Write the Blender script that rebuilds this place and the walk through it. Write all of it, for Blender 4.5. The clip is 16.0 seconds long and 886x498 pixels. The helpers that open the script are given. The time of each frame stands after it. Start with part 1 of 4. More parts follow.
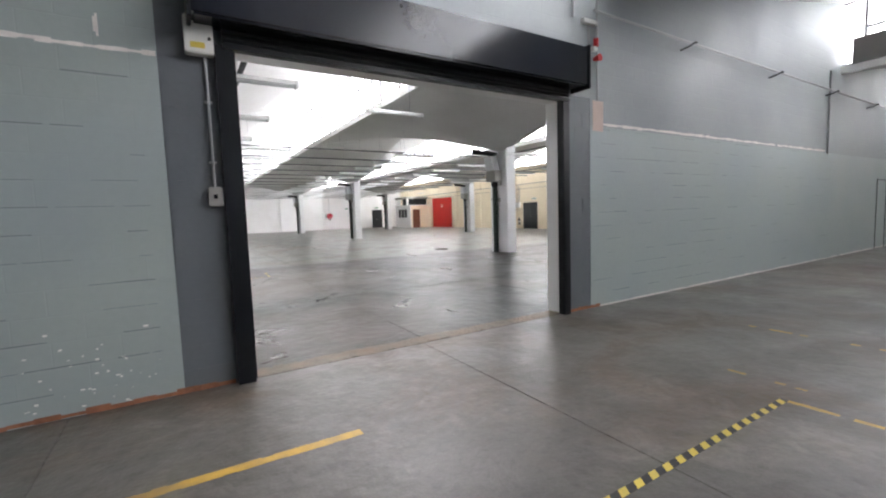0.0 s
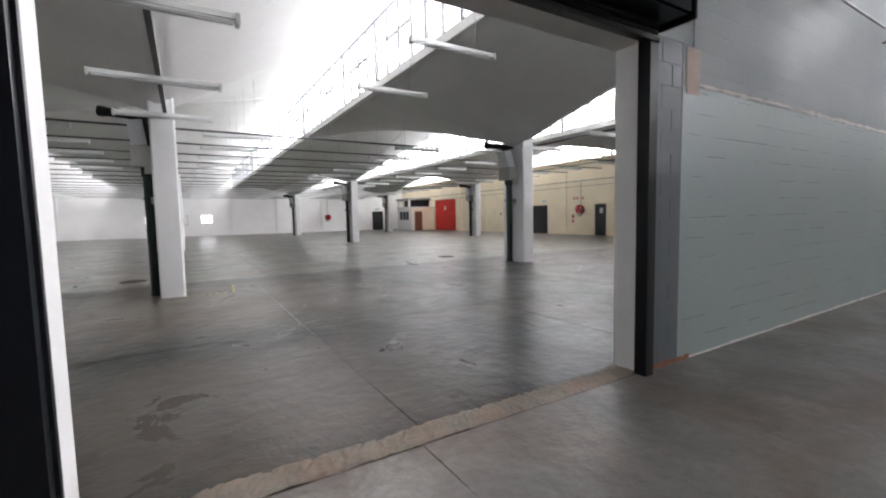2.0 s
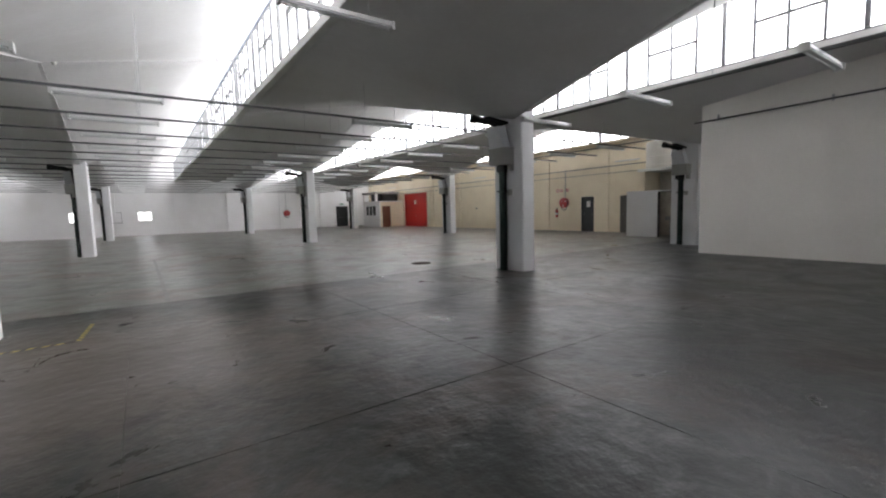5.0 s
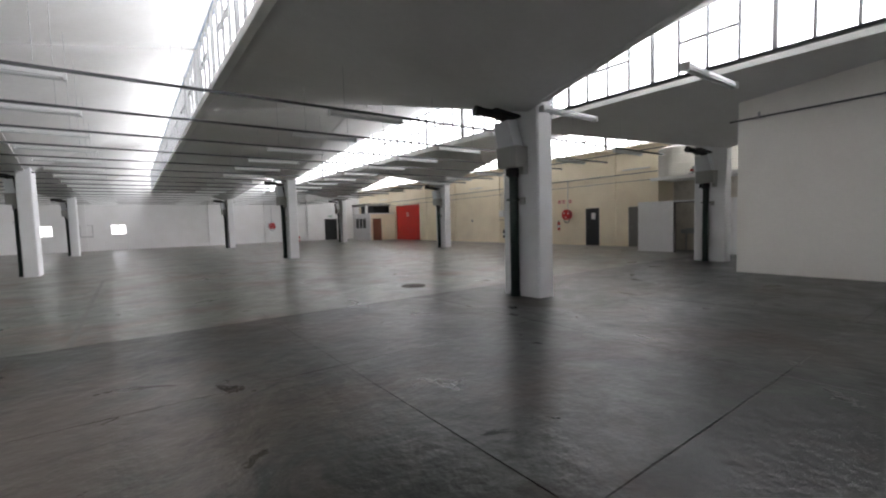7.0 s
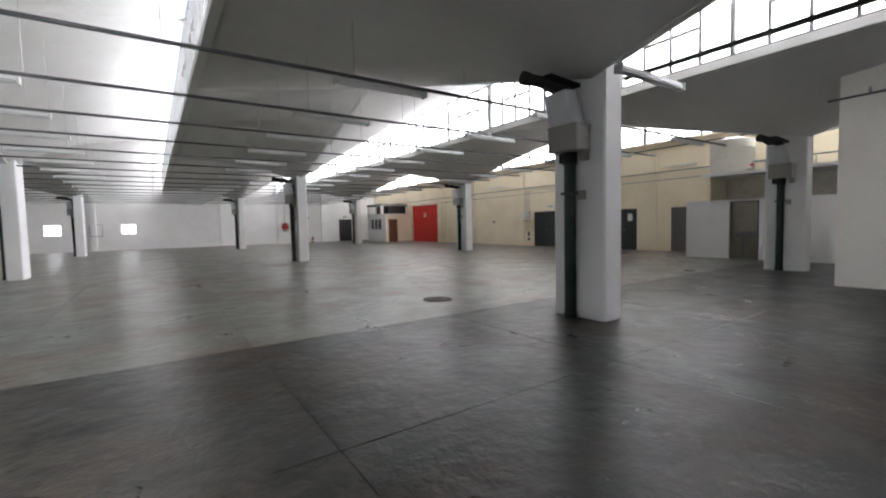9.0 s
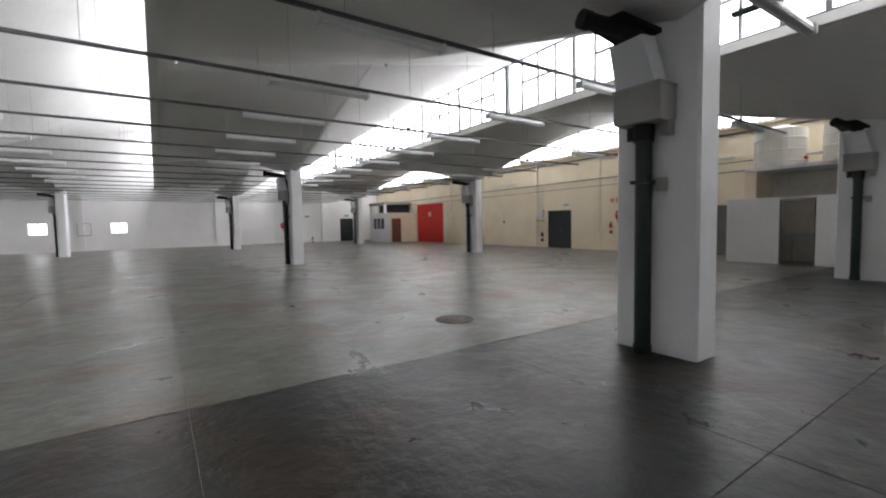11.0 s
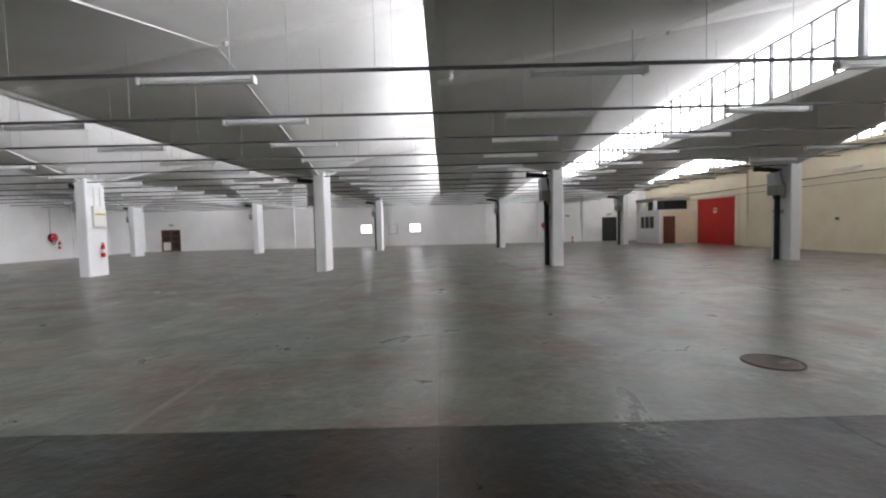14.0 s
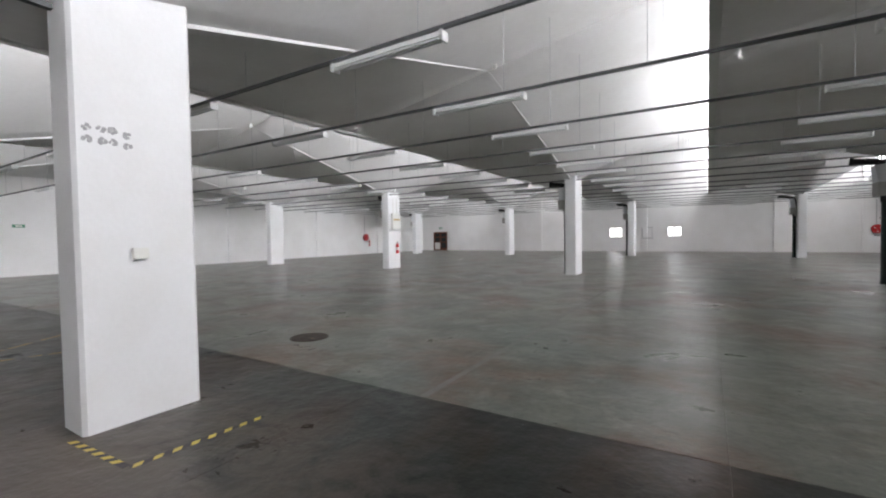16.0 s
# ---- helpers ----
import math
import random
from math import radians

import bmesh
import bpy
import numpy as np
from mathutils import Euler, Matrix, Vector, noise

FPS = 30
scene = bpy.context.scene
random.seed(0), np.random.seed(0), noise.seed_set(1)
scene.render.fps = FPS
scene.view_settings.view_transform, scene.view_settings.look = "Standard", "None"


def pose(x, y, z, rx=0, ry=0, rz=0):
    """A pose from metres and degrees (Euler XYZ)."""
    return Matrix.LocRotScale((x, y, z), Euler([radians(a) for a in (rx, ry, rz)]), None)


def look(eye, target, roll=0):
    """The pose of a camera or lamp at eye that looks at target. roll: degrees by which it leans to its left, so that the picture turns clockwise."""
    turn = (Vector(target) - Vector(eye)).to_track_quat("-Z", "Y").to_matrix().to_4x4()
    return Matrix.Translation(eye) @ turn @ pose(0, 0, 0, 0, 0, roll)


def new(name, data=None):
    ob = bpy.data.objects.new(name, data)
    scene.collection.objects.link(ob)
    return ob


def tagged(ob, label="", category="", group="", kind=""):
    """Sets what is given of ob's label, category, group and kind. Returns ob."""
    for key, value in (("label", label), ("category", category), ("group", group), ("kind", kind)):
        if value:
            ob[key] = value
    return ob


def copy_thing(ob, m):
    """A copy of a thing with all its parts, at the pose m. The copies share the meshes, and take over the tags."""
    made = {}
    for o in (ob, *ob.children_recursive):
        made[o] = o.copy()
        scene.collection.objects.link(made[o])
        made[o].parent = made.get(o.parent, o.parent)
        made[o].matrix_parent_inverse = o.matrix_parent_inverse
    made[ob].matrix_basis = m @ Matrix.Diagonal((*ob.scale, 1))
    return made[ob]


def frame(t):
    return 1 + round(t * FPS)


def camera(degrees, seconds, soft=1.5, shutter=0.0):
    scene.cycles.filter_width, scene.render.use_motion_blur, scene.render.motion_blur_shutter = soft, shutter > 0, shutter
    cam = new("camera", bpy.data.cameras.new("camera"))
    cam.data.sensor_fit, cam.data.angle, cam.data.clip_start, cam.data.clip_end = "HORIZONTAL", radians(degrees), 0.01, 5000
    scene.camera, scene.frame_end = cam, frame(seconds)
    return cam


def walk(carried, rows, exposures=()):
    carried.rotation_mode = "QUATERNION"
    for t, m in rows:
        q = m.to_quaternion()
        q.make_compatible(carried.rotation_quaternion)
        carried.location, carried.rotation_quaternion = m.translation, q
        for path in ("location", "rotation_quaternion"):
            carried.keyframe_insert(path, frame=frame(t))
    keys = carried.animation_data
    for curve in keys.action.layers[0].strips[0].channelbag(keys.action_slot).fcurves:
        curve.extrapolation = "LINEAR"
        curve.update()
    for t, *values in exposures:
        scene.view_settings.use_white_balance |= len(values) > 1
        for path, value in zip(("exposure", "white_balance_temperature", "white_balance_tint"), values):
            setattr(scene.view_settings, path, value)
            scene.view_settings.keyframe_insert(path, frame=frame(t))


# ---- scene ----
cam = camera(92.0, 16.0, soft=2.1)
PATH = [
    (0, (0.684, 1.189, 1.46), (1.718, 2.893, 1.295), -1.9),
    (0.5, (0.965, 1.646, 1.471), (1.982, 3.36, 1.303), -1.8),
    (1, (1.217, 2.105, 1.48), (2.25, 3.81, 1.328), -2.1),
    (1.5, (1.504, 2.552, 1.491), (2.532, 4.261, 1.334), -1.7),
    (2, (1.698, 3.047, 1.467), (2.725, 4.756, 1.314), -1.2),
    (2.5, (1.897, 3.523, 1.482), (2.911, 5.24, 1.328), -1.2),
    (3, (2.096, 4.01, 1.522), (3.101, 5.731, 1.36), -1.0),
    (3.5, (2.332, 4.534, 1.532), (3.411, 6.208, 1.352), -1.2),
    (4, (2.64, 4.974, 1.511), (3.752, 6.626, 1.321), -1.3),
    (6.5, (4.029, 7.117, 1.521), (5.216, 8.719, 1.371), -1.9),
    (7, (4.273, 7.499, 1.516), (5.451, 9.11, 1.391), -1.6),
    (7.5, (4.47, 7.902, 1.511), (5.652, 9.511, 1.398), -1.5),
    (8, (4.684, 8.316, 1.505), (5.859, 9.931, 1.394), -1.4),
    (8.5, (4.889, 8.73, 1.495), (6.018, 10.378, 1.38), -1.4),
    (11, (5.926, 10.795, 1.503), (7.036, 12.455, 1.385), -1.1),
    (11.5, (6.048, 11.108, 1.489), (7.097, 12.807, 1.382), -0.9),
    (12, (6.117, 11.364, 1.509), (7.045, 13.132, 1.397), -1.2),
    (12.5, (6.191, 11.52, 1.509), (6.948, 13.368, 1.403), -1.3),
    (13, (6.203, 11.571, 1.534), (6.712, 13.502, 1.43), -1.5),
    (13.5, (6.171, 11.561, 1.555), (6.409, 13.544, 1.449), -1.6),
    (14, (6.139, 11.57, 1.567), (6.139, 13.567, 1.469), -1.4),
    (14.5, (6.11, 11.489, 1.598), (5.86, 13.471, 1.514), -1.0),
    (15, (6.062, 11.495, 1.59), (5.556, 13.428, 1.515), -0.9),
    (15.5, (6.009, 11.476, 1.597), (5.234, 13.319, 1.528), -1.0),
    (16, (5.943, 11.433, 1.595), (4.89, 13.133, 1.533), -0.9),
]
walk(cam, [(t, look(eye, target, roll)) for t, eye, target, roll in PATH],
     exposures=[(0, 1.1), (0.5, 1.1), (1.5, 0.75), (2.5, 0.5), (3.5, 0.38), (4.0, 0.15), (7.0, 0.05), (8.0, 0.2), (8.5, 0.22), (11.0, 0.12), (12.5, 0.0), (13.5, -0.36), (14.0, 0.05), (14.5, 0.2), (15.0, 0.05), (15.5, -0.15), (16.0, 0.1)])

# ---- world, sun, large lights ----
GX = [-12.31, -3.166, 5.978, 15.122, 24.85]        # planes of the roof glazing
CX = [-16.88, -7.738, 1.406, 10.55, 19.694]        # column rows
CY = [-2.02, 13.22, 28.46, 43.70]                  # column lines
HX, HY = 4.572, 7.62
X0, X1, Y0, Y1 = -21.452, 24.97, -9.64, 51.32      # inner faces of the building
Z_LOW, Z_HIGH, Z_COL = 4.68, 6.32, 3.58

world = bpy.data.worlds.new("sky")
scene.world = world
world.use_nodes = True
wn = world.node_tree
sky = wn.nodes.new("ShaderNodeTexSky")
sky.sky_type = "NISHITA"
sky.sun_disc = False
sky.sun_elevation = radians(50)
sky.sun_rotation = radians(-90)
wn.nodes["Background"].inputs[1].default_value = 0.12
wn.links.new(sky.outputs[0], wn.nodes["Background"].inputs[0])
sun = new("sun", bpy.data.lights.new("sun", "SUN"))
sun.data.energy, sun.data.angle, sun.data.color = 3.0, radians(0.5), (1.0, 0.95, 0.88)
sun.matrix_world = look((-30, 0, 36), (0, 0, 0))


def window_light(name, x, y, z, w, h, power, towards, colour=(1.0, 0.965, 0.993)):
    lamp = new(name, bpy.data.lights.new(name, "AREA"))
    lamp.data.shape, lamp.data.size, lamp.data.size_y = "RECTANGLE", w, h
    lamp.data.energy, lamp.data.color = power, colour
    lamp.matrix_world = look((x, y, z), (x + towards[0], y + towards[1], z + towards[2]))
    return lamp


for gx in GX:
    window_light("skylight_hall", gx + 0.45, (5.6 + Y1) / 2, 5.95, Y1 - 5.8, 2.4, 2080 if gx < 20 else 2800, (-1, 0, 0))
    if gx > 0:
        window_light("skylight_annex", gx + 0.45, (Y0 + 5.6) / 2, 5.95, 15.0, 2.4, 550, (-1, 0, 0))
for wx in (3.6, -0.93):
    window_light("end_window_light", wx, Y1 + 0.5, 1.65, 1.6, 1.3, 24, (0, -1, 0))

# ---- materials ----


def material(name, base, rough=0.6, metal=0.0, vary=0.12, scale=1.2, fine=40.0, bump=0.15, stain=None, stain_amount=0.0,
             stain_scale=0.5, gloss_vary=0.1, random=0.0, spec=0.5, courses=0.0):
    m = bpy.data.materials.new(name)
    m.use_nodes = True
    nt = m.node_tree
    p = nt.nodes["Principled BSDF"]
    p.inputs["Roughness"].default_value, p.inputs["Metallic"].default_value = rough, metal
    p.inputs["Specular IOR Level"].default_value = spec
    L = nt.links.new
    co = nt.nodes.new("ShaderNodeTexCoord")
    geo = nt.nodes.new("ShaderNodeNewGeometry")
    n1 = nt.nodes.new("ShaderNodeTexNoise")
    n1.inputs["Scale"].default_value, n1.inputs["Detail"].default_value = scale, 6
    n2 = nt.nodes.new("ShaderNodeTexNoise")
    n2.inputs["Scale"].default_value, n2.inputs["Detail"].default_value = fine, 3
    for n in (n1, n2):
        L(geo.outputs["Position"], n.inputs["Vector"])
    mix = nt.nodes.new("ShaderNodeMix")
    mix.data_type = "RGBA"
    mix.inputs[6].default_value = (*[c * (1 - vary) for c in base], 1)
    mix.inputs[7].default_value = (*[min(1, c * (1 + vary)) for c in base], 1)
    add = nt.nodes.new("ShaderNodeMath")
    add.operation = "MULTIPLY_ADD"
    add.inputs[1].default_value = 0.35
    L(n2.outputs[0], add.inputs[0])
    mul = nt.nodes.new("ShaderNodeMath")
    mul.operation = "MULTIPLY"
    mul.inputs[1].default_value = 0.65
    L(n1.outputs[0], mul.inputs[0])
    L(mul.outputs[0], add.inputs[2])
    ramp = nt.nodes.new("ShaderNodeMapRange")
    ramp.inputs[1].default_value, ramp.inputs[2].default_value = 0.3, 0.7
    L(add.outputs[0], ramp.inputs[0])
    L(ramp.outputs[0], mix.inputs[0])
    out = mix.outputs[2]
    if stain:
        n3 = nt.nodes.new("ShaderNodeTexNoise")
        n3.inputs["Scale"].default_value, n3.inputs["Detail"].default_value, n3.inputs["Roughness"].default_value = stain_scale, 5, 0.55
        L(geo.outputs["Position"], n3.inputs["Vector"])
        r3 = nt.nodes.new("ShaderNodeMapRange")
        r3.inputs[1].default_value, r3.inputs[2].default_value, r3.inputs[4].default_value = 0.42, 0.8, stain_amount
        L(n3.outputs[0], r3.inputs[0])
        m3 = nt.nodes.new("ShaderNodeMix")
        m3.data_type = "RGBA"
        m3.inputs[7].default_value = (*stain, 1)
        L(r3.outputs[0], m3.inputs[0])
        L(out, m3.inputs[6])
        out = m3.outputs[2]
    if random:
        oi = nt.nodes.new("ShaderNodeObjectInfo")
        rr = nt.nodes.new("ShaderNodeMapRange")
        rr.inputs[3].default_value, rr.inputs[4].default_value = 1 - random, 1 + random
        L(oi.outputs["Random"], rr.inputs[0])
        hs = nt.nodes.new("ShaderNodeHueSaturation")
        L(rr.outputs[0], hs.inputs["Value"])
        L(out, hs.inputs["Color"])
        out = hs.outputs[0]
    L(out, p.inputs["Base Color"])
    if gloss_vary:
        rg = nt.nodes.new("ShaderNodeMapRange")
        rg.inputs[1].default_value, rg.inputs[2].default_value = 0.3, 0.7
        rg.inputs[3].default_value, rg.inputs[4].default_value = max(0.29 if rough > 0.3 else 0.03, rough - gloss_vary), min(1, rough + gloss_vary)
        L(n1.outputs[0], rg.inputs[0])
        L(rg.outputs[0], p.inputs["Roughness"])
    if bump:
        b = nt.nodes.new("ShaderNodeBump")
        b.inputs["Strength"].default_value, b.inputs["Distance"].default_value = bump, 0.01
        L(add.outputs[0], b.inputs["Height"])
        L(b.outputs[0], p.inputs["Normal"])
        if courses:
            sep = nt.nodes.new("ShaderNodeSeparateXYZ")
            com = nt.nodes.new("ShaderNodeCombineXYZ")
            br = nt.nodes.new("ShaderNodeTexBrick")
            L(geo.outputs["Position"], sep.inputs[0])
            wob = nt.nodes.new("ShaderNodeMath")
            wob.operation = "MULTIPLY_ADD"
            wob.inputs[1].default_value = 0.012
            L(n1.outputs[0], wob.inputs[0])
            L(sep.outputs[2], wob.inputs[2])
            L(sep.outputs[0], com.inputs[0])
            L(wob.outputs[0], com.inputs[1])
            L(com.outputs[0], br.inputs["Vector"])
            for key, v in (("Scale", 1.0), ("Mortar Size", 0.007), ("Mortar Smooth", 0.6), ("Brick Width", 0.42), ("Row Height", 0.2)):
                br.inputs[key].default_value = v
            inv = nt.nodes.new("ShaderNodeMath")
            inv.operation = "SUBTRACT"
            inv.inputs[0].default_value = 1.0
            L(br.outputs["Fac"], inv.inputs[1])
            b2 = nt.nodes.new("ShaderNodeBump")
            b2.inputs["Strength"].default_value, b2.inputs["Distance"].default_value = courses, 0.012
            L(inv.outputs[0], b2.inputs["Height"])
            L(b.outputs[0], b2.inputs["Normal"])
            L(b2.outputs[0], p.inputs["Normal"])
    return m


M_CEIL = material("ceiling paint", (0.79, 0.79, 0.785), 0.8, vary=0.05, scale=0.5, fine=9, bump=0.25, stain=(0.50, 0.46, 0.42), stain_amount=0.35, stain_scale=0.35)
M_BEAM = material("white beam paint", (0.78, 0.78, 0.76), 0.7, vary=0.05, scale=1.5, bump=0.2)
M_COL = material("white column paint", (0.78, 0.79, 0.80), 0.55, vary=0.04, scale=1.5, fine=25, bump=0.25, stain=(0.62, 0.58, 0.52), stain_amount=0.25, stain_scale=1.2)
M_CREAM = material("cream wall paint", (0.88, 0.79, 0.61), 0.6, vary=0.05, scale=0.8, fine=15, bump=0.2, stain=(0.62, 0.50, 0.34), stain_amount=0.35, stain_scale=0.6)
M_WHITE = material("white wall paint", (0.84, 0.84, 0.84), 0.6, vary=0.04, scale=0.8, fine=15, bump=0.2, stain=(0.60, 0.57, 0.52), stain_amount=0.3, stain_scale=0.5)
M_ROOM = material("warm white partition paint", (0.86, 0.84, 0.79), 0.6, vary=0.04, scale=0.8, fine=15, bump=0.2, stain=(0.62, 0.58, 0.52), stain_amount=0.25, stain_scale=0.5)
M_GREEN = material("pale green wall paint", (0.35, 0.405, 0.395), 0.5, courses=0.17, vary=0.06, scale=0.9, fine=18, bump=0.3, stain=(0.30, 0.36, 0.40), stain_amount=0.6, stain_scale=0.7)
M_UPPER = material("off white upper wall paint", (0.305, 0.334, 0.342), 0.6, courses=0.3, vary=0.06, scale=0.9, fine=18, bump=0.3, stain=(0.23, 0.26, 0.29), stain_amount=0.8, stain_scale=0.5)
M_GREY = material("grey jamb paint", (0.13, 0.145, 0.16), 0.5, vary=0.08, scale=2.0, fine=25, bump=0.3)


def floor_paint(name, a, b, stain, rough, scuff=0.35, amount=0.8, spec=0.5, light=1.35, blots=(), dust=(), cloudy=0.55, speck=0.6):
    """Worn floor paint: broad tone, brown stains, swirled scuffs, fine grain and patchy gloss."""
    m = bpy.data.materials.new(name)
    m.use_nodes = True
    nt = m.node_tree
    L = nt.links.new
    p = nt.nodes["Principled BSDF"]
    p.inputs["Specular IOR Level"].default_value = spec
    geo = nt.nodes.new("ShaderNodeNewGeometry")

    def noise_of(scale, detail, roughness, distortion, lo, hi):
        n = nt.nodes.new("ShaderNodeTexNoise")
        for key, v in (("Scale", scale), ("Detail", detail), ("Roughness", roughness), ("Distortion", distortion)):
            n.inputs[key].default_value = v
        L(geo.outputs["Position"], n.inputs["Vector"])
        r = nt.nodes.new("ShaderNodeMapRange")
        r.interpolation_type = "SMOOTHSTEP"
        r.inputs[1].default_value, r.inputs[2].default_value = lo, hi
        L(n.outputs[0], r.inputs[0])
        return r.outputs[0]

    def blend(fac, c0, c1, mode="MIX", k=1.0):
        x = nt.nodes.new("ShaderNodeMix")
        x.data_type, x.blend_type = "RGBA", mode
        f = nt.nodes.new("ShaderNodeMath")
        f.operation = "MULTIPLY"
        f.inputs[1].default_value = k
        L(fac, f.inputs[0])
        L(f.outputs[0], x.inputs[0])
        for s, c in ((6, c0), (7, c1)):
            if isinstance(c, tuple):
                x.inputs[s].default_value = (*c, 1)
            else:
                L(c, x.inputs[s])
        return x.outputs[2]
    big = noise_of(0.22, 2, 0.5, 0.0, 0.30, 0.70)
    spots = noise_of(0.55, 6, 0.62, 0.5, 0.45, 0.66)
    swirl = noise_of(2.4, 6, 0.66, 1.0, 0.38, 0.74)
    mask = noise_of(0.6, 2, 0.5, 0.0, 0.38, 0.68)
    cloud = noise_of(1.1, 7, 0.68, 0.6, 0.26, 0.74)
    fleck = noise_of(14, 3, 0.55, 0.0, 0.40, 0.85)
    grain = noise_of(60, 3, 0.6, 0.0, 0.25, 0.75)
    c = blend(big, a, b)
    c = blend(spots, c, stain, "MIX", amount)
    c = blend(cloud, c, (0.55, 0.56, 0.55), "MULTIPLY", cloudy)
    both = nt.nodes.new("ShaderNodeMath")
    both.operation = "MULTIPLY"
    L(swirl, both.inputs[0])
    L(mask, both.inputs[1])
    c = blend(both.outputs[0], c, tuple(min(1, light * q) for q in b), "MIX", scuff)
    c = blend(fleck, c, tuple(0.6 * q for q in a), "MIX", speck)
    c = blend(grain, c, (0.72, 0.72, 0.72), "MULTIPLY", speck)
    for bx, by, rx, ry, k, tint in [(*q, tuple(0.35 * v for v in stain)) for q in blots] + [(*q, (0.17, 0.145, 0.125)) for q in dust]:
        off = nt.nodes.new("ShaderNodeVectorMath")
        off.operation = "SUBTRACT"
        off.inputs[1].default_value = (bx, by, 0)
        L(geo.outputs["Position"], off.inputs[0])
        div = nt.nodes.new("ShaderNodeVectorMath")
        div.operation = "DIVIDE"
        div.inputs[1].default_value = (rx, ry, 10)
        L(off.outputs[0], div.inputs[0])
        ln = nt.nodes.new("ShaderNodeVectorMath")
        ln.operation = "LENGTH"
        L(div.outputs[0], ln.inputs[0])
        ragged = nt.nodes.new("ShaderNodeMath")
        ragged.operation = "MULTIPLY_ADD"
        ragged.inputs[1].default_value = 0.5
        L(swirl, ragged.inputs[0])
        L(ln.outputs["Value"], ragged.inputs[2])
        r = nt.nodes.new("ShaderNodeMapRange")
        r.interpolation_type = "SMOOTHSTEP"
        r.inputs[1].default_value, r.inputs[2].default_value, r.inputs[3].default_value, r.inputs[4].default_value = 0.5, 1.3, 1.0, 0.0
        L(ragged.outputs[0], r.inputs[0])
        c = blend(r.outputs[0], c, tint, "MIX", k)
    L(c, p.inputs["Base Color"])
    rg = nt.nodes.new("ShaderNodeMapRange")
    rg.inputs[3].default_value, rg.inputs[4].default_value = rough - 0.04, rough + 0.07
    L(cloud, rg.inputs[0])
    L(rg.outputs[0], p.inputs["Roughness"])
    sheen = nt.nodes.new("ShaderNodeMapRange")
    sheen.inputs[3].default_value, sheen.inputs[4].default_value = 1.2 * spec, 0.8 * spec
    L(cloud, sheen.inputs[0])
    L(sheen.outputs[0], p.inputs["Specular IOR Level"])
    below = None
    for scale, strength, distance in ((6.0, 0.55, 0.02), (25.0, 0.5, 0.004)):
        bp = nt.nodes.new("ShaderNodeBump")
        bp.inputs["Strength"].default_value, bp.inputs["Distance"].default_value = strength, distance
        raw = nt.nodes.new("ShaderNodeTexNoise")
        raw.inputs["Scale"].default_value, raw.inputs["Detail"].default_value, raw.inputs["Roughness"].default_value = scale, 4, 0.55
        L(geo.outputs["Position"], raw.inputs["Vector"])
        L(raw.outputs[0], bp.inputs["Height"])
        if below:
            L(below, bp.inputs["Normal"])
        below = bp.outputs[0]
    L(below, p.inputs["Normal"])
    return m


M_FLOOR = floor_paint("worn grey green floor paint", (0.088, 0.107, 0.095), (0.155, 0.158, 0.134), (0.125, 0.074, 0.048), 0.30, 0.7, 1.0, 0.36, 1.6,
                      dust=((23.0, 27.0, 5.5, 16.0, 0.55), (5.0, 49.5, 24.0, 5.0, 0.4)),
                      blots=((-2.5, 21.0, 1.6, 0.5, 0.7), (-5.5, 19.0, 1.2, 0.4, 0.7), (8.6, 19.2, 0.8, 0.35, 0.6), (4.6, 18.9, 0.9, 0.5, 0.4), (10.5, 26.0, 1.5, 0.4, 0.6), (3.0, 24.5, 1.6, 0.4, 0.5)))
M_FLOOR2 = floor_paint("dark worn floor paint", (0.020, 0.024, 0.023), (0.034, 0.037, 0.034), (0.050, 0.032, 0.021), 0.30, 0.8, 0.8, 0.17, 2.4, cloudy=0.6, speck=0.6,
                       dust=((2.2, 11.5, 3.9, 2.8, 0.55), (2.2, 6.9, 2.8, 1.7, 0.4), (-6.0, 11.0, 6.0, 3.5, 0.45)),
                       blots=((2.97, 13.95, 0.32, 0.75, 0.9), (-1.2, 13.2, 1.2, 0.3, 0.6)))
M_FLOOR3 = floor_paint("dusty grey floor paint", (0.115, 0.110, 0.103), (0.160, 0.148, 0.131), (0.125, 0.084, 0.057), 0.35, 0.7, 0.95, 0.5, 1.5)
M_JOINT = material("floor joint dirt", (0.075, 0.064, 0.052), 0.9, bump=0.3)
M_THRESH = material("broken screed", (0.19, 0.165, 0.135), 0.85, vary=0.35, scale=5, fine=40, bump=0.8, stain=(0.20, 0.12, 0.08), stain_amount=0.7, stain_scale=2.5)
M_BLACK = material("black painted steel", (0.007, 0.008, 0.011), 0.33, spec=0.3, vary=0.08, bump=0.0, gloss_vary=0.03)
M_HOOD = material("glossy dark blue steel hood", (0.012, 0.014, 0.02), 0.16, vary=0.05, bump=0.0, gloss_vary=0.03)
M_PIPE = material("dark green pipe paint", (0.005, 0.021, 0.016), 0.35, vary=0.2, scale=4, bump=0.1)
M_RUBBER = material("black bitumen sleeve", (0.012, 0.012, 0.013), 0.6, vary=0.3, scale=8, bump=0.6)
M_HOPPER = material("grey hopper paint", (0.34, 0.335, 0.315), 0.6, vary=0.08, scale=3, bump=0.2)
M_CHUTE = material("white sheet chute", (0.60, 0.62, 0.64), 0.5, vary=0.06, scale=4, bump=0.15)
M_STEEL = material("galvanised steel", (0.42, 0.43, 0.44), 0.45, 0.7, vary=0.1, scale=6, bump=0.1)
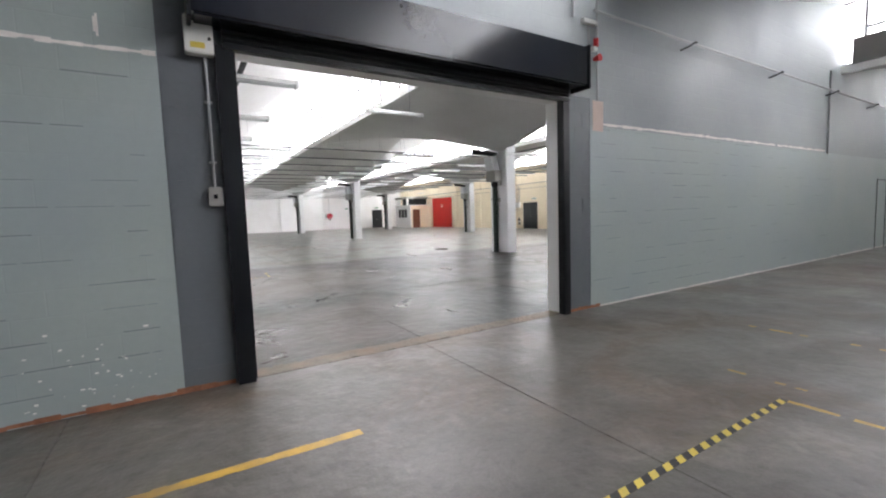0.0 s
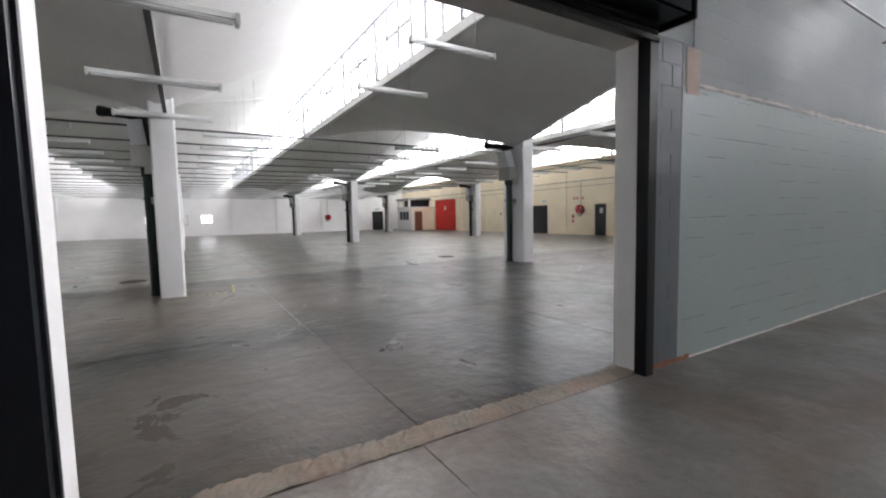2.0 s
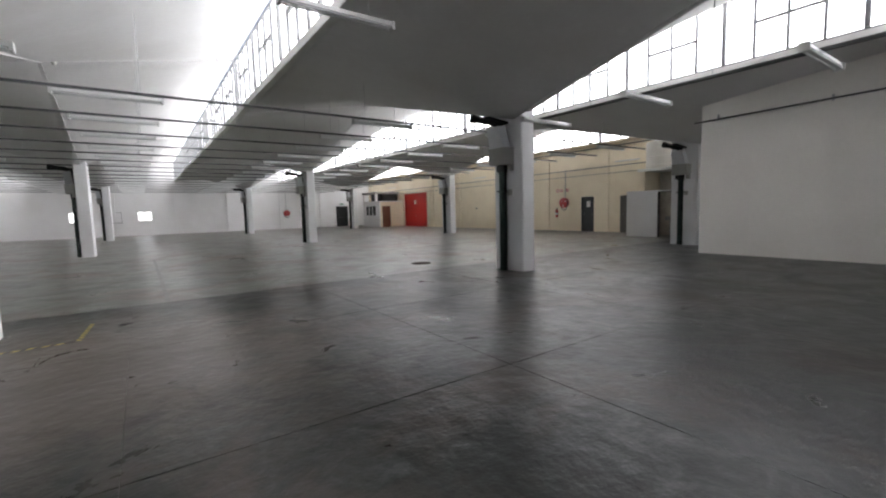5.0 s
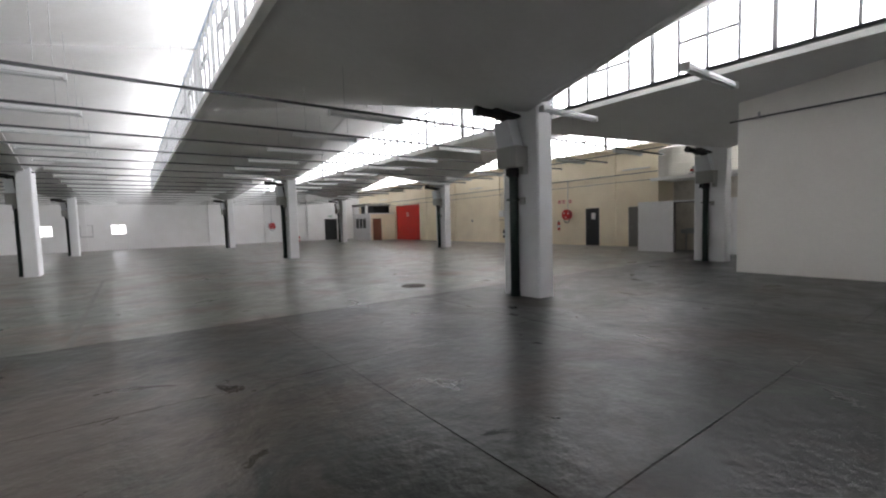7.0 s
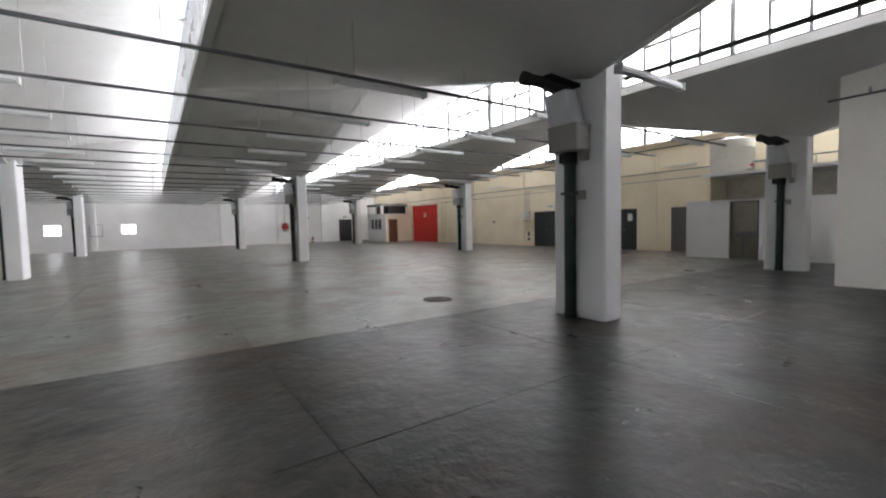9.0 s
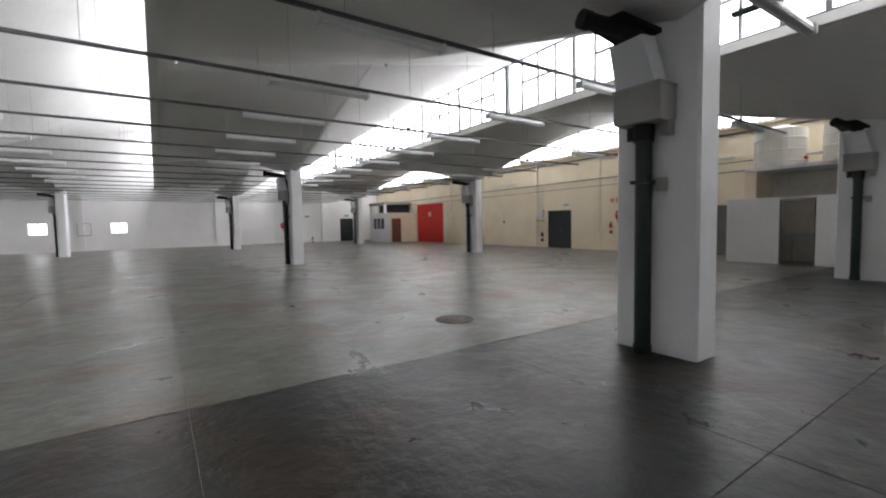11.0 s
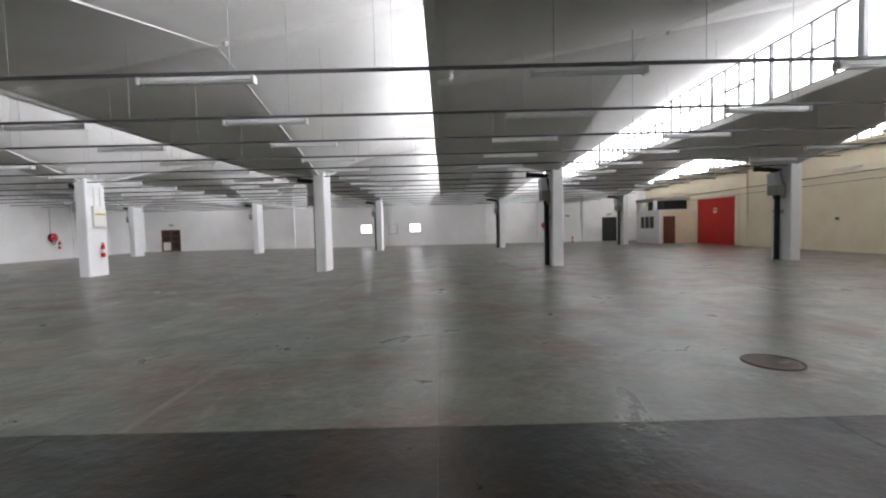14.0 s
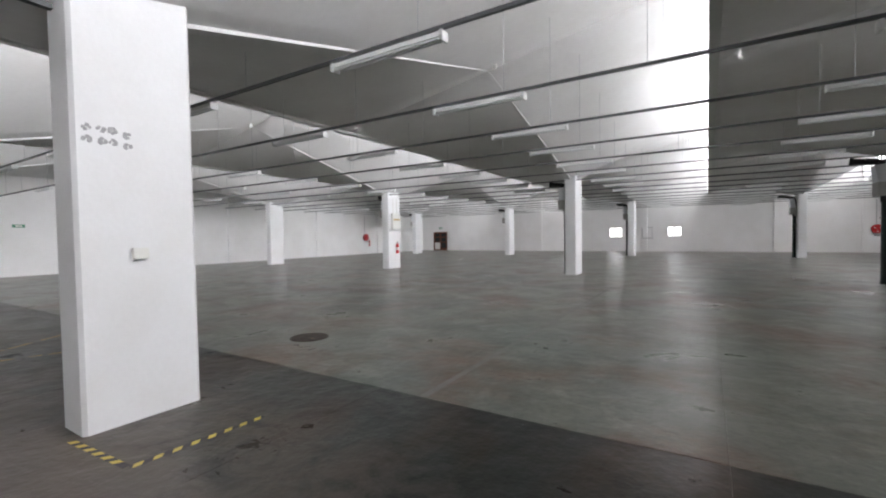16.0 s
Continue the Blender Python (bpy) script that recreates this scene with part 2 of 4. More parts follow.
M_TRUNK = material("dark cable channel", (0.10, 0.105, 0.11), 0.5, 0.3, vary=0.15, scale=4, bump=0.1)
M_FITTING = material("white lamp enamel", (0.66, 0.67, 0.66), 0.4, vary=0.06, scale=4, bump=0.05)
M_TUBE = material("unlit fluorescent tube", (0.80, 0.82, 0.82), 0.25, vary=0.02, bump=0.0)
M_BAR = material("steel window bar paint", (0.26, 0.265, 0.27), 0.5, vary=0.1, scale=4, bump=0.1)
M_RED = material("red door paint", (0.62, 0.025, 0.018), 0.45, vary=0.08, scale=2, bump=0.15)
M_FIRE = material("fire red paint", (0.50, 0.012, 0.015), 0.35, vary=0.08, scale=6, bump=0.05)
M_DARKDOOR = material("dark grey door paint", (0.022, 0.024, 0.027), 0.45, vary=0.15, scale=2, bump=0.1)
M_BROWN = material("brown timber door", (0.16, 0.055, 0.028), 0.5, vary=0.2, scale=3, bump=0.2)
M_GREYDOOR = material("grey brown door paint", (0.15, 0.14, 0.13), 0.5, vary=0.1, scale=3, bump=0.1)
M_PLASTIC = material("white plastic", (0.74, 0.74, 0.71), 0.4, vary=0.03, scale=4, bump=0.05)
M_SIGN = material("white sign plate", (0.80, 0.80, 0.76), 0.4, vary=0.02, bump=0.0)
M_SIGNGREEN = material("green sign plate", (0.03, 0.22, 0.12), 0.4, vary=0.05, bump=0.0)
M_YELLOW = material("worn yellow floor paint", (0.52, 0.32, 0.05), 0.5, vary=0.25, scale=6, bump=0.1, stain=(0.18, 0.15, 0.11), stain_amount=0.85, stain_scale=5)
M_TAPEY = material("yellow hazard tape", (0.62, 0.48, 0.08), 0.45, vary=0.12, scale=9, bump=0.05)
M_TAPEK = material("black hazard tape", (0.02, 0.02, 0.02), 0.5, vary=0.3, scale=9, bump=0.05)
# darker than the wall: soft shadow of the brick courses put into colour
M_CRACK_SHADE = material("shaded brick joint paint", (0.19, 0.22, 0.225), 0.7, vary=0.2, scale=6, bump=0.2)
M_RUST = material("rusted iron cover", (0.055, 0.042, 0.034), 0.6, 0.4, vary=0.35, scale=9, bump=0.5)
M_PATCH = material("raw plaster patch", (0.58, 0.47, 0.41), 0.85, vary=0.1, scale=6, bump=0.6)
M_SEAM = material("white filler seam", (0.78, 0.75, 0.71), 0.85, vary=0.15, scale=8, bump=0.5)
M_BRICKRED = material("chipped red brick edge", (0.30, 0.13, 0.07), 0.9, vary=0.35, scale=8, bump=0.7)
M_TANK = material("white polythene tank", (0.66, 0.64, 0.58), 0.5, vary=0.06, scale=2, bump=0.1)
M_GROUND = material("pale outdoor ground", (0.30, 0.28, 0.25), 0.9, vary=0.2, scale=0.3)
M_ROOF = material("white roof coating", (0.70, 0.70, 0.70), 0.8, vary=0.06, scale=0.5)
M_SMUDGE = material("glue residue", (0.36, 0.36, 0.37), 0.8, vary=0.2, scale=20, bump=0.2)
M_TILE = material("glazed wall tile", (0.62, 0.58, 0.50), 0.3, vary=0.05, scale=4, bump=0.05)

M_GLASS = bpy.data.materials.new("window glass")
M_GLASS.use_nodes = True
gp = M_GLASS.node_tree.nodes["Principled BSDF"]
gp.inputs["Transmission Weight"].default_value, gp.inputs["Roughness"].default_value, gp.inputs["IOR"].default_value = 1.0, 0.02, 1.1
gp.inputs["Base Color"].default_value = (0.95, 0.97, 0.97, 1)

# ---- mesh helpers ----


def box(bm, x0, y0, z0, x1, y1, z1, bevel=0.0):
    r = bmesh.ops.create_cube(bm, size=1.0, matrix=Matrix.LocRotScale(((x0 + x1) / 2, (y0 + y1) / 2, (z0 + z1) / 2), None, (abs(x1 - x0), abs(y1 - y0), abs(z1 - z0))))
    if bevel:
        edges = {e for v in r["verts"] for e in v.link_edges}
        bmesh.ops.bevel(bm, geom=list(edges), offset=bevel, segments=2, affect="EDGES")
    return bm


def rod(bm, a, b, r, seg=12, r2=None):
    a, b = Vector(a), Vector(b)
    q = (b - a).to_track_quat("Z", "Y").to_matrix().to_4x4()
    bmesh.ops.create_cone(bm, cap_ends=True, segments=seg, radius1=r, radius2=r if r2 is None else r2, depth=(b - a).length,
                          matrix=Matrix.Translation((a + b) / 2) @ q)
    return bm


def ring(bm, centre, axis, r, tube, seg=28, ts=8):
    q = Vector(axis).to_track_quat("Z", "Y").to_matrix().to_4x4()
    m = Matrix.Translation(centre) @ q
    vs = []
    for i in range(seg):
        a = 2 * math.pi * i / seg
        vs.append([bm.verts.new(m @ Vector(((r + tube * math.cos(b)) * math.cos(a), (r + tube * math.cos(b)) * math.sin(a), tube * math.sin(b))))
                   for b in [2 * math.pi * j / ts for j in range(ts)]])
    for i in range(seg):
        for j in range(ts):
            bm.faces.new((vs[i][j], vs[(i + 1) % seg][j], vs[(i + 1) % seg][(j + 1) % ts], vs[i][(j + 1) % ts]))
    return bm


def sweep(bm, pts, r, seg=10):
    for a, b in zip(pts, pts[1:]):
        rod(bm, a, b, r, seg)
    for p in pts[1:-1]:
        bmesh.ops.create_icosphere(bm, subdivisions=1, radius=r * 1.02, matrix=Matrix.Translation(p))
    return bm


def prism(bm, outline, lift):
    """An outline of points, pushed along the vector lift."""
    a = [bm.verts.new(p) for p in outline]
    b = [bm.verts.new(Vector(p) + Vector(lift)) for p in outline]
    bm.faces.new(a)
    bm.faces.new(b[::-1])
    for i in range(len(a)):
        j = (i + 1) % len(a)
        bm.faces.new((a[j], a[i], b[i], b[j]))
    bmesh.ops.recalc_face_normals(bm, faces=bm.faces)
    return bm


def mesh_of(name, bm, mat, smooth=False):
    me = bpy.data.meshes.new(name)
    bm.to_mesh(me)
    bm.free()
    me.materials.append(mat)
    if smooth:
        for p in me.polygons:
            p.use_smooth = True
    return me


def part(name, bm, mat, parent=None, label="", smooth=False):
    ob = new(name, mesh_of(name, bm, mat, smooth))
    if parent:
        ob.parent = parent
        ob.matrix_parent_inverse = parent.matrix_basis.inverted()
    if label:
        tagged(ob, label)
    return ob


def thing(name, label, category, at=(0, 0, 0), group="", kind=""):
    ob = new(name)
    ob.empty_display_size = 0.1
    ob.matrix_basis = Matrix.Translation(at)
    return tagged(ob, label, category, group, kind)


def setting(name, bm, mat, label, category):
    return tagged(part(name, bm, mat), label, category, kind="structure")


def B(*a, **k):
    return box(bmesh.new(), *a, **k)


# ---- large structure ----
def wall(name, axis, face, thick, a0, a1, top, openings, mat, label):
    """A wall along an axis with openings (from, to, bottom, top) right through it."""
    bm = bmesh.new()
    lo, hi = sorted((face, face + thick))

    def piece(p0, p1, z0, z1):
        if p1 - p0 > 0.001 and z1 - z0 > 0.001:
            box(bm, lo, p0, z0, hi, p1, z1) if axis == "y" else box(bm, p0, lo, z0, p1, hi, z1)
    at = a0
    for p0, p1, z0, z1 in sorted(openings):
        piece(at, p0, 0, top)
        piece(p0, p1, 0, z0)
        piece(p0, p1, z1, top)
        at = p1
    piece(at, a1, 0, top)
    return setting(name, bm, mat, label, "wall")


D_RED, D_FOUR, D_THREE, D_TWO = (39.1, 43.15, 0, 3.17), (26.5, 28.15, 0, 2.13), (21.3, 22.15, 0, 2.05), (18.75, 19.6, 0, 2.03)
wall("wall_east", "y", X1, 0.3, Y0, Y1 + 0.3, 5.0, [D_RED, D_FOUR, D_THREE, D_TWO], M_CREAM, "cream painted plastered wall with dirt streaks below the glazing")
wall("wall_north", "x", Y1, 0.3, X0 - 0.3, X1, 6.7, [(3.1, 4.12, 1.25, 2.06), (-1.45, -0.42, 1.22, 2.06), (-19.95, -18.2, 0, 2.0), (20.95, 22.3, 0, 2.2)], M_WHITE, "white painted end wall with two small windows")
wall("wall_west", "y", X0, -0.3, 5.25, Y1, 4.75, [], M_WHITE, "long white painted plaster wall")
wall("wall_south", "x", 5.40, 0.285, X0 - 0.3, X1, 6.7, [(1.18, 5.185, 0, 2.94), (18.3, 19.2, 0, 2.05)], M_WHITE, "white painted wall with a wide roller shutter opening")
wall("wall_annex_west", "y", -12.31, -0.3, Y0, 5.40, 4.75, [], M_UPPER, "plain painted wall closing the annex")
wall("wall_annex_south", "x", Y0, -0.3, -12.6, X1 + 0.3, 6.7, [], M_UPPER, "plain painted wall behind the annex")
wall("wall_room_west", "y", 17.05, 0.15, 5.67, 11.97, 5.05, [], M_ROOM, "white plastered partition of a corner room, scuffed low down")
wall("wall_room_north", "x", 11.82, 0.15, 17.2, X1, 5.05, [], M_ROOM, "white plastered side of the corner room")

# coats of paint on the annex side of the shutter wall
setting("wall_coat_1", B(-12.31, 5.386, 0, 0.61, 5.40, 6.2), M_GREEN, "pale green painted brick wall coat, scuffed near the floor", "wall")
band_left = setting("wall_coat_2", B(0.61, 5.391, 0, 1.18, 5.40, 3.6), M_GREY, "dark grey painted band beside the shutter", "wall")
band_right = setting("wall_coat_3", B(5.185, 5.391, 0, 5.75, 5.40, 3.02), M_GREY, "dark grey painted brick band beside the shutter", "wall")
bm = B(5.75, 5.386, 0, X1, 5.40, 2.64)
setting("wall_coat_4", bm, M_GREEN, "pale green painted wall coat below the plaster seam", "wall")
bm = B(5.75, 5.387, 2.64, X1, 5.40, 6.3)
box(bm, 0.61, 5.387, 3.6, 5.75, 5.40, 6.3)
box(bm, 5.185, 5.387, 3.02, 5.75, 5.40, 3.6)
setting("wall_coat_5", bm, M_UPPER, "stained off-white wall coat above the plaster seam", "wall")

# roof shells: each rises from its column to straight edges, tilted so that one edge is high
RISE, TILT = (Z_LOW + Z_HIGH) / 2 - Z_COL, (Z_HIGH - Z_LOW) / 2


def shell_z(x, y, xc, yc, hx=HX):
    u, v = min(1, abs(x - xc) / (hx if x > xc else HX)), min(1, abs(y - yc) / HY)
    return Z_COL + RISE * (u + v - u * v) + TILT * u * (1 if x > xc else -1)


def shell(xc, yc, hr):
    bm = bmesh.new()
    n = 14
    xs = [xc - HX + HX * i / n for i in range(n)] + [xc + hr * i / n for i in range(n + 1)]
    ys = [yc - HY + 0.008 + (HY - 0.008) * j / n for j in range(n)] + [yc + (HY - 0.008) * j / n for j in range(n + 1)]
    low = [[bm.verts.new((x, y, shell_z(x, y, xc, yc, hr))) for y in ys] for x in xs]
    top = [[bm.verts.new((x, y, shell_z(x, y, xc, yc, hr) + 0.09)) for y in ys] for x in xs]
    m = len(xs) - 1
    for i in range(m):
        for j in range(m):
            bm.faces.new((low[i][j], low[i][j + 1], low[i + 1][j + 1], low[i + 1][j]))
            bm.faces.new((top[i][j], top[i + 1][j], top[i + 1][j + 1], top[i][j + 1]))
    for k in range(m):
        bm.faces.new((low[0][k], top[0][k], top[0][k + 1], low[0][k + 1]))
        bm.faces.new((low[m][k], low[m][k + 1], top[m][k + 1], top[m][k]))
        bm.faces.new((low[k][0], low[k + 1][0], top[k + 1][0], top[k][0]))
        bm.faces.new((low[k][m], top[k][m], top[k + 1][m], low[k + 1][m]))
    for f in bm.faces:
        f.smooth = True
    # ribs along the valley from the column to both ends
    for s in (-1, 1):
        a, b = (yc + s * 0.4, shell_z(xc, yc + s * 0.4, xc, yc)), (yc + s * (HY - 0.02), shell_z(xc, yc + s * HY, xc, yc))
        w = 0.075
        prism(bm, [(xc - w, a[0], a[1] - 0.006), (xc + w, a[0], a[1] - 0.006), (xc + w, a[0], a[1] + 0.12), (xc - w, a[0], a[1] + 0.12)],
              (0, b[0] - a[0], b[1] - a[1]))
    # strip that covers the joint with the next shell
    e = yc + HY
    prism(bm, [(xc - HX, e - 0.1, Z_LOW + 0.095), (xc + hr, e - 0.1, Z_HIGH + 0.095), (xc + hr, e - 0.1, Z_HIGH + 0.13), (xc - HX, e - 0.1, Z_LOW + 0.13)], (0, 0.2, 0))
    bmesh.ops.recalc_face_normals(bm, faces=bm.faces)
    return bm


for i, xc in enumerate(CX):
    hr = GX[i] - xc
    for j, yc in enumerate(CY):
        if j == 0 and i == 0:
            continue
        setting(f"ceiling_{i}{j}", shell(xc, yc, hr), M_CEIL, "white painted thin concrete roof shell with a crease over the column", "ceiling")
# straight edge beams under the glazing
for i, gx in enumerate(GX[:-1]):
    y0 = Y0 if i > 0 else 5.25
    setting(f"beam_{i}", B(gx - 0.03, y0, Z_LOW - 0.06, gx + 0.13, Y1, Z_LOW + 0.12, bevel=0.01), M_BEAM, "white painted concrete edge beam under the roof glazing", "beam")
setting("beam_east", B(X1 - 0.22, Y0, 4.97, X1 + 0.28, Y1, 5.06, bevel=0.01), M_CREAM, "cream ledge on top of the wall under the glazing", "beam")

# floor: slabs with open joints over a bed
floor = setting("floor", B(X0 - 0.3, 5.40, -0.2, X1 + 0.3, Y1 + 0.3, -0.014), M_JOINT, "painted concrete floor of the hall with dirt-filled joints", "floor")
floor2 = setting("floor_annex", B(-12.6, Y0 - 0.3, -0.2, X1 + 0.3, 5.40, -0.014), M_JOINT, "dusty painted concrete floor of the annex", "floor")


def slabs(parent, xs, ys, mats):
    for i in range(len(xs) - 1):
        for j in range(len(ys) - 1):
            g = 0.0016
            bm = B(xs[i] + g, ys[j] + g, -0.1, xs[i + 1] - g, ys[j + 1] - g, 0, bevel=0.004)
            part("floor_slab", bm, mats(ys[j]), parent)


JX = [g + 0.095 for g in GX[:-1]]
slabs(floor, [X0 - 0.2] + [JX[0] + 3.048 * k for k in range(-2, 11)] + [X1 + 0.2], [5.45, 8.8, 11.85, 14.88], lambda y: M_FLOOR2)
slabs(floor, [X0 - 0.2] + JX + [X1 + 0.2], [14.88, 20.98, 27.08, 33.18, 39.28, 45.38, Y1 + 0.2], lambda y: M_FLOOR)
slabs(floor2, [-12.5, -6.2, -0.15, 2.93, 8.97, 15.07, X1 + 0.2], [Y0 - 0.2, -3.5, -0.45, 5.40], lambda y: M_FLOOR3)
bm = bmesh.new()
rnd = random.Random(9)
n, rows = 120, 6
grid = []
lo = hi = 0.0
for i in range(n + 1):
    x = 1.18 + (5.185 - 1.18) * i / n
    lo, hi = 0.8 * lo + rnd.uniform(-0.006, 0.006), 0.8 * hi + rnd.uniform(-0.008, 0.008)
    y_lo, y_hi = 5.41 + lo, 5.655 + hi
    grid.append([bm.verts.new((x, y_lo + (y_hi - y_lo) * j / rows, (0.001 if j in (0, rows) else 0.004) + rnd.uniform(-0.004, 0.003))) for j in range(rows + 1)])
for i in range(n):
    for j in range(rows):
        bm.faces.new((grid[i][j], grid[i + 1][j], grid[i + 1][j + 1], grid[i][j + 1]))
setting("threshold", bm, M_THRESH, "rough broken screed strip across the shutter opening", "threshold")
setting("ground", B(-400, -400, -0.6, 400, 400, -0.21), M_GROUND, "pale bare ground round the building", "ground")

# roof glazing
pane_y = HY * 2 / 24


def glazing(name, gx, yc, z0, z1):
    w = thing(name, "steel framed strip window with opening sashes under the roof", "window", (gx, yc, z0), kind="structure")
    y0 = yc - HY
    bm = bmesh.new()
    box(bm, gx + 0.02, y0, z0, gx + 0.07, y0 + 2 * HY, z0 + 0.05)
    box(bm, gx + 0.02, y0, z1 - 0.04, gx + 0.07, y0 + 2 * HY, z1)
    part("window_frame", bm, M_BAR, w)
    post = mesh_of("post", B(gx - 0.02, y0 - 0.07, z0 + 0.05, gx + 0.10, y0 + 0.07, z1 - 0.04), M_BAR)
    o = new("post", post)
    o.parent, o.matrix_parent_inverse = w, w.matrix_basis.inverted()
    thick = mesh_of("mullion", B(gx - 0.01, -0.05, z0 + 0.05, gx + 0.075, 0.034, z1 - 0.04), M_BAR)
    thin = mesh_of("mullion", B(gx, -0.034, z0 + 0.05, gx + 0.065, 0.02, z1 - 0.04), M_BAR)
    zt = z0 + (z1 - z0) * 0.52
    trans = mesh_of("transom", B(gx + 0.005, 0.02, zt, gx + 0.07, 2 * pane_y - 0.02, zt + 0.06), M_BAR)
    glass = mesh_of("pane", B(gx + 0.042, 0.015, z0 + 0.05, gx + 0.048, pane_y - 0.015, z1 - 0.04), M_GLASS)
    for k in range(24):
        for nm, me, ok in (("mullion", thick if k % 4 == 0 else thin, k > 0), ("pane", glass, True), ("transom", trans, k % 4 == 1)):
            if ok:
                o = new(nm, me)
                o.parent = w
                o.matrix_parent_inverse = w.matrix_basis.inverted()
                o.matrix_basis = Matrix.Translation((0, y0 + k * pane_y, 0))
                if nm == "pane":
                    o.visible_shadow = False
    return w


for i, gx in enumerate(GX):
    for j, yc in enumerate(CY):
        if j == 0 and i < 1:
            continue
        glazing(f"window_{i}{j}", gx, yc, 5.06 if i == 4 else Z_LOW + 0.12, Z_HIGH)

# ---- columns and their rainwater pipes ----


def column():
    t = thing("column", "white painted concrete column with chamfered corners and a scuffed base", "column", (0, 0, 0), "columns of the hall")
    bm = bmesh.new()
    w, d, c = 0.21, 0.475, 0.03
    pts = [(-w + c, -d, 0), (w - c, -d, 0), (w, -d + c, 0), (w, d - c, 0), (w - c, d, 0), (-w + c, d, 0), (-w, d - c, 0), (-w, -d + c, 0)]
    prism(bm, pts, (0, 0, 3.95))
    part("shaft", bm, M_COL, t)
    return t


def rain_pipe():
    t = thing("rainwater_pipe", "dark green rainwater pipe with a grey hopper box on a column", "rainwater pipe", (0, 0, 0), "rainwater pipes")
    px, py = -0.305, 0.075
    part("pipe", rod(bmesh.new(), (px, py, 0), (px, py, 2.6), 0.088, 28), M_PIPE, t)
    part("collar", rod(bmesh.new(), (px, py, 0.0), (px, py, 0.09), 0.098, 28), M_PIPE, t)
    bm = rod(bmesh.new(), (px, py, 2.36), (px, py, 2.56), 0.105, 24, 0.115)
    rod(bm, (px + 0.02, py + 0.16, 2.40), (px + 0.02, py + 0.16, 2.56), 0.05, 16)
    part("socket", bm, M_RUBBER, t, "black rubber sleeve")
    part("hopper", B(-0.54, -0.235, 2.54, -0.215, 0.30, 2.92, bevel=0.012), M_HOPPER, t, "grey sheet metal hopper box")
    part("hopper_rim", B(-0.55, -0.245, 2.895, -0.215, 0.31, 2.925, bevel=0.005), M_HOPPER, t)
    part("hopper_lip", B(-0.34, -0.22, 2.40, -0.215, -0.12, 2.545, bevel=0.006), M_HOPPER, t)
    bm = prism(bmesh.new(), [(-0.52, -0.17, 2.92), (-0.52, 0.28, 2.92), (-0.58, 0.32, 3.40), (-0.58, -0.06, 3.42)], (0.25, 0, 0.03))
    part("chute", bm, M_CHUTE, t, "white folded sheet chute")
    bm = sweep(bmesh.new(), [(-0.27, 0.06, 2.95), (-0.27, 0.06, 3.30), (-0.36, 0.10, 3.47), (-0.52, 0.18, 3.56), (-1.0, 0.34, 3.62)], 0.085, 14)
    rod(bm, (-0.93, 0.32, 3.61), (-1.03, 0.35, 3.625), 0.1, 14)
    part("bend", bm, M_RUBBER, t, "black bitumen coated pipe bend")
    bm = prism(bmesh.new(), [(-0.75, 0.04, 3.60), (-0.24, -0.08, 3.50), (-0.22, 0.42, 3.50), (-0.75, 0.47, 3.62)], (0, 0, 0.05))
    part("outlet_collar", bm, M_RUBBER, t, "black collar under the shell outlet")
    part("bracket", B(-0.405, -0.03, 1.9, -0.21, 0.18, 1.94, bevel=0.006), M_PIPE, t)
    part("bracket", B(-0.27, -0.15, 1.82, -0.21, -0.04, 1.96, bevel=0.006), M_HOPPER, t, "small grey clamp box")
    return t


col0, pipe0 = column(), rain_pipe()
first = True
for i, xc in enumerate(CX):
    for j, yc in enumerate(CY):
        if j == 0 and i == 0:
            continue
        dx, dy = {(3, 1): (0.215, 0.24), (4, 1): (0.1, 0.43)}.get((i, j), (0.03, 0.05))
        m = pose(xc + dx, yc + dy, 0)
        if first:
            col0.matrix_basis = m
            pipe0.matrix_basis = m
            first = False
        else:
            copy_thing(col0, m)
            copy_thing(pipe0, m)

# ---- roller shutter and the annex wall ----
F = 5.386  # painted face of the shutter wall
sh = thing("roller_shutter", "open black steel roller shutter rolled up into a glossy hood", "roller shutter", (3.1, F, 3.0))
bm = B(0.86, 5.08, 3.06, 5.35, 5.37, 3.56, bevel=0.02)
part("hood", bm, M_HOOD, sh, "glossy dark steel hood with dull reflections")
part("end_plate", B(0.83, 5.06, 3.03, 0.86, 5.386, 3.58, bevel=0.006), M_BLACK, sh)
part("end_plate", B(5.35, 5.06, 3.03, 5.38, 5.386, 3.58, bevel=0.006), M_BLACK, sh)
for k in range(4):
    part("slat", rod(bmesh.new(), (1.08, 5.32 + 0.004 * k, 3.055 - 0.036 * k), (5.24, 5.32 + 0.004 * k, 3.055 - 0.036 * k), 0.021, 10), M_BLACK, sh)
part("bottom_bar", B(1.08, 5.29, 2.90, 5.24, 5.37, 2.935, bevel=0.006), M_BLACK, sh)
for a, b, c in ((5.135, 5.245, 5.182), (1.165, 1.02, 1.183)):
    bm = prism(bmesh.new(), [(a, 5.31, 0), (b, 5.31, 0), (b, 5.384, 0), (c, 5.384, 0), (c, 5.425, 0), (a, 5.425, 0)], (0, 0, 2.935))
    part("guide_rail", bm, M_BLACK, sh)

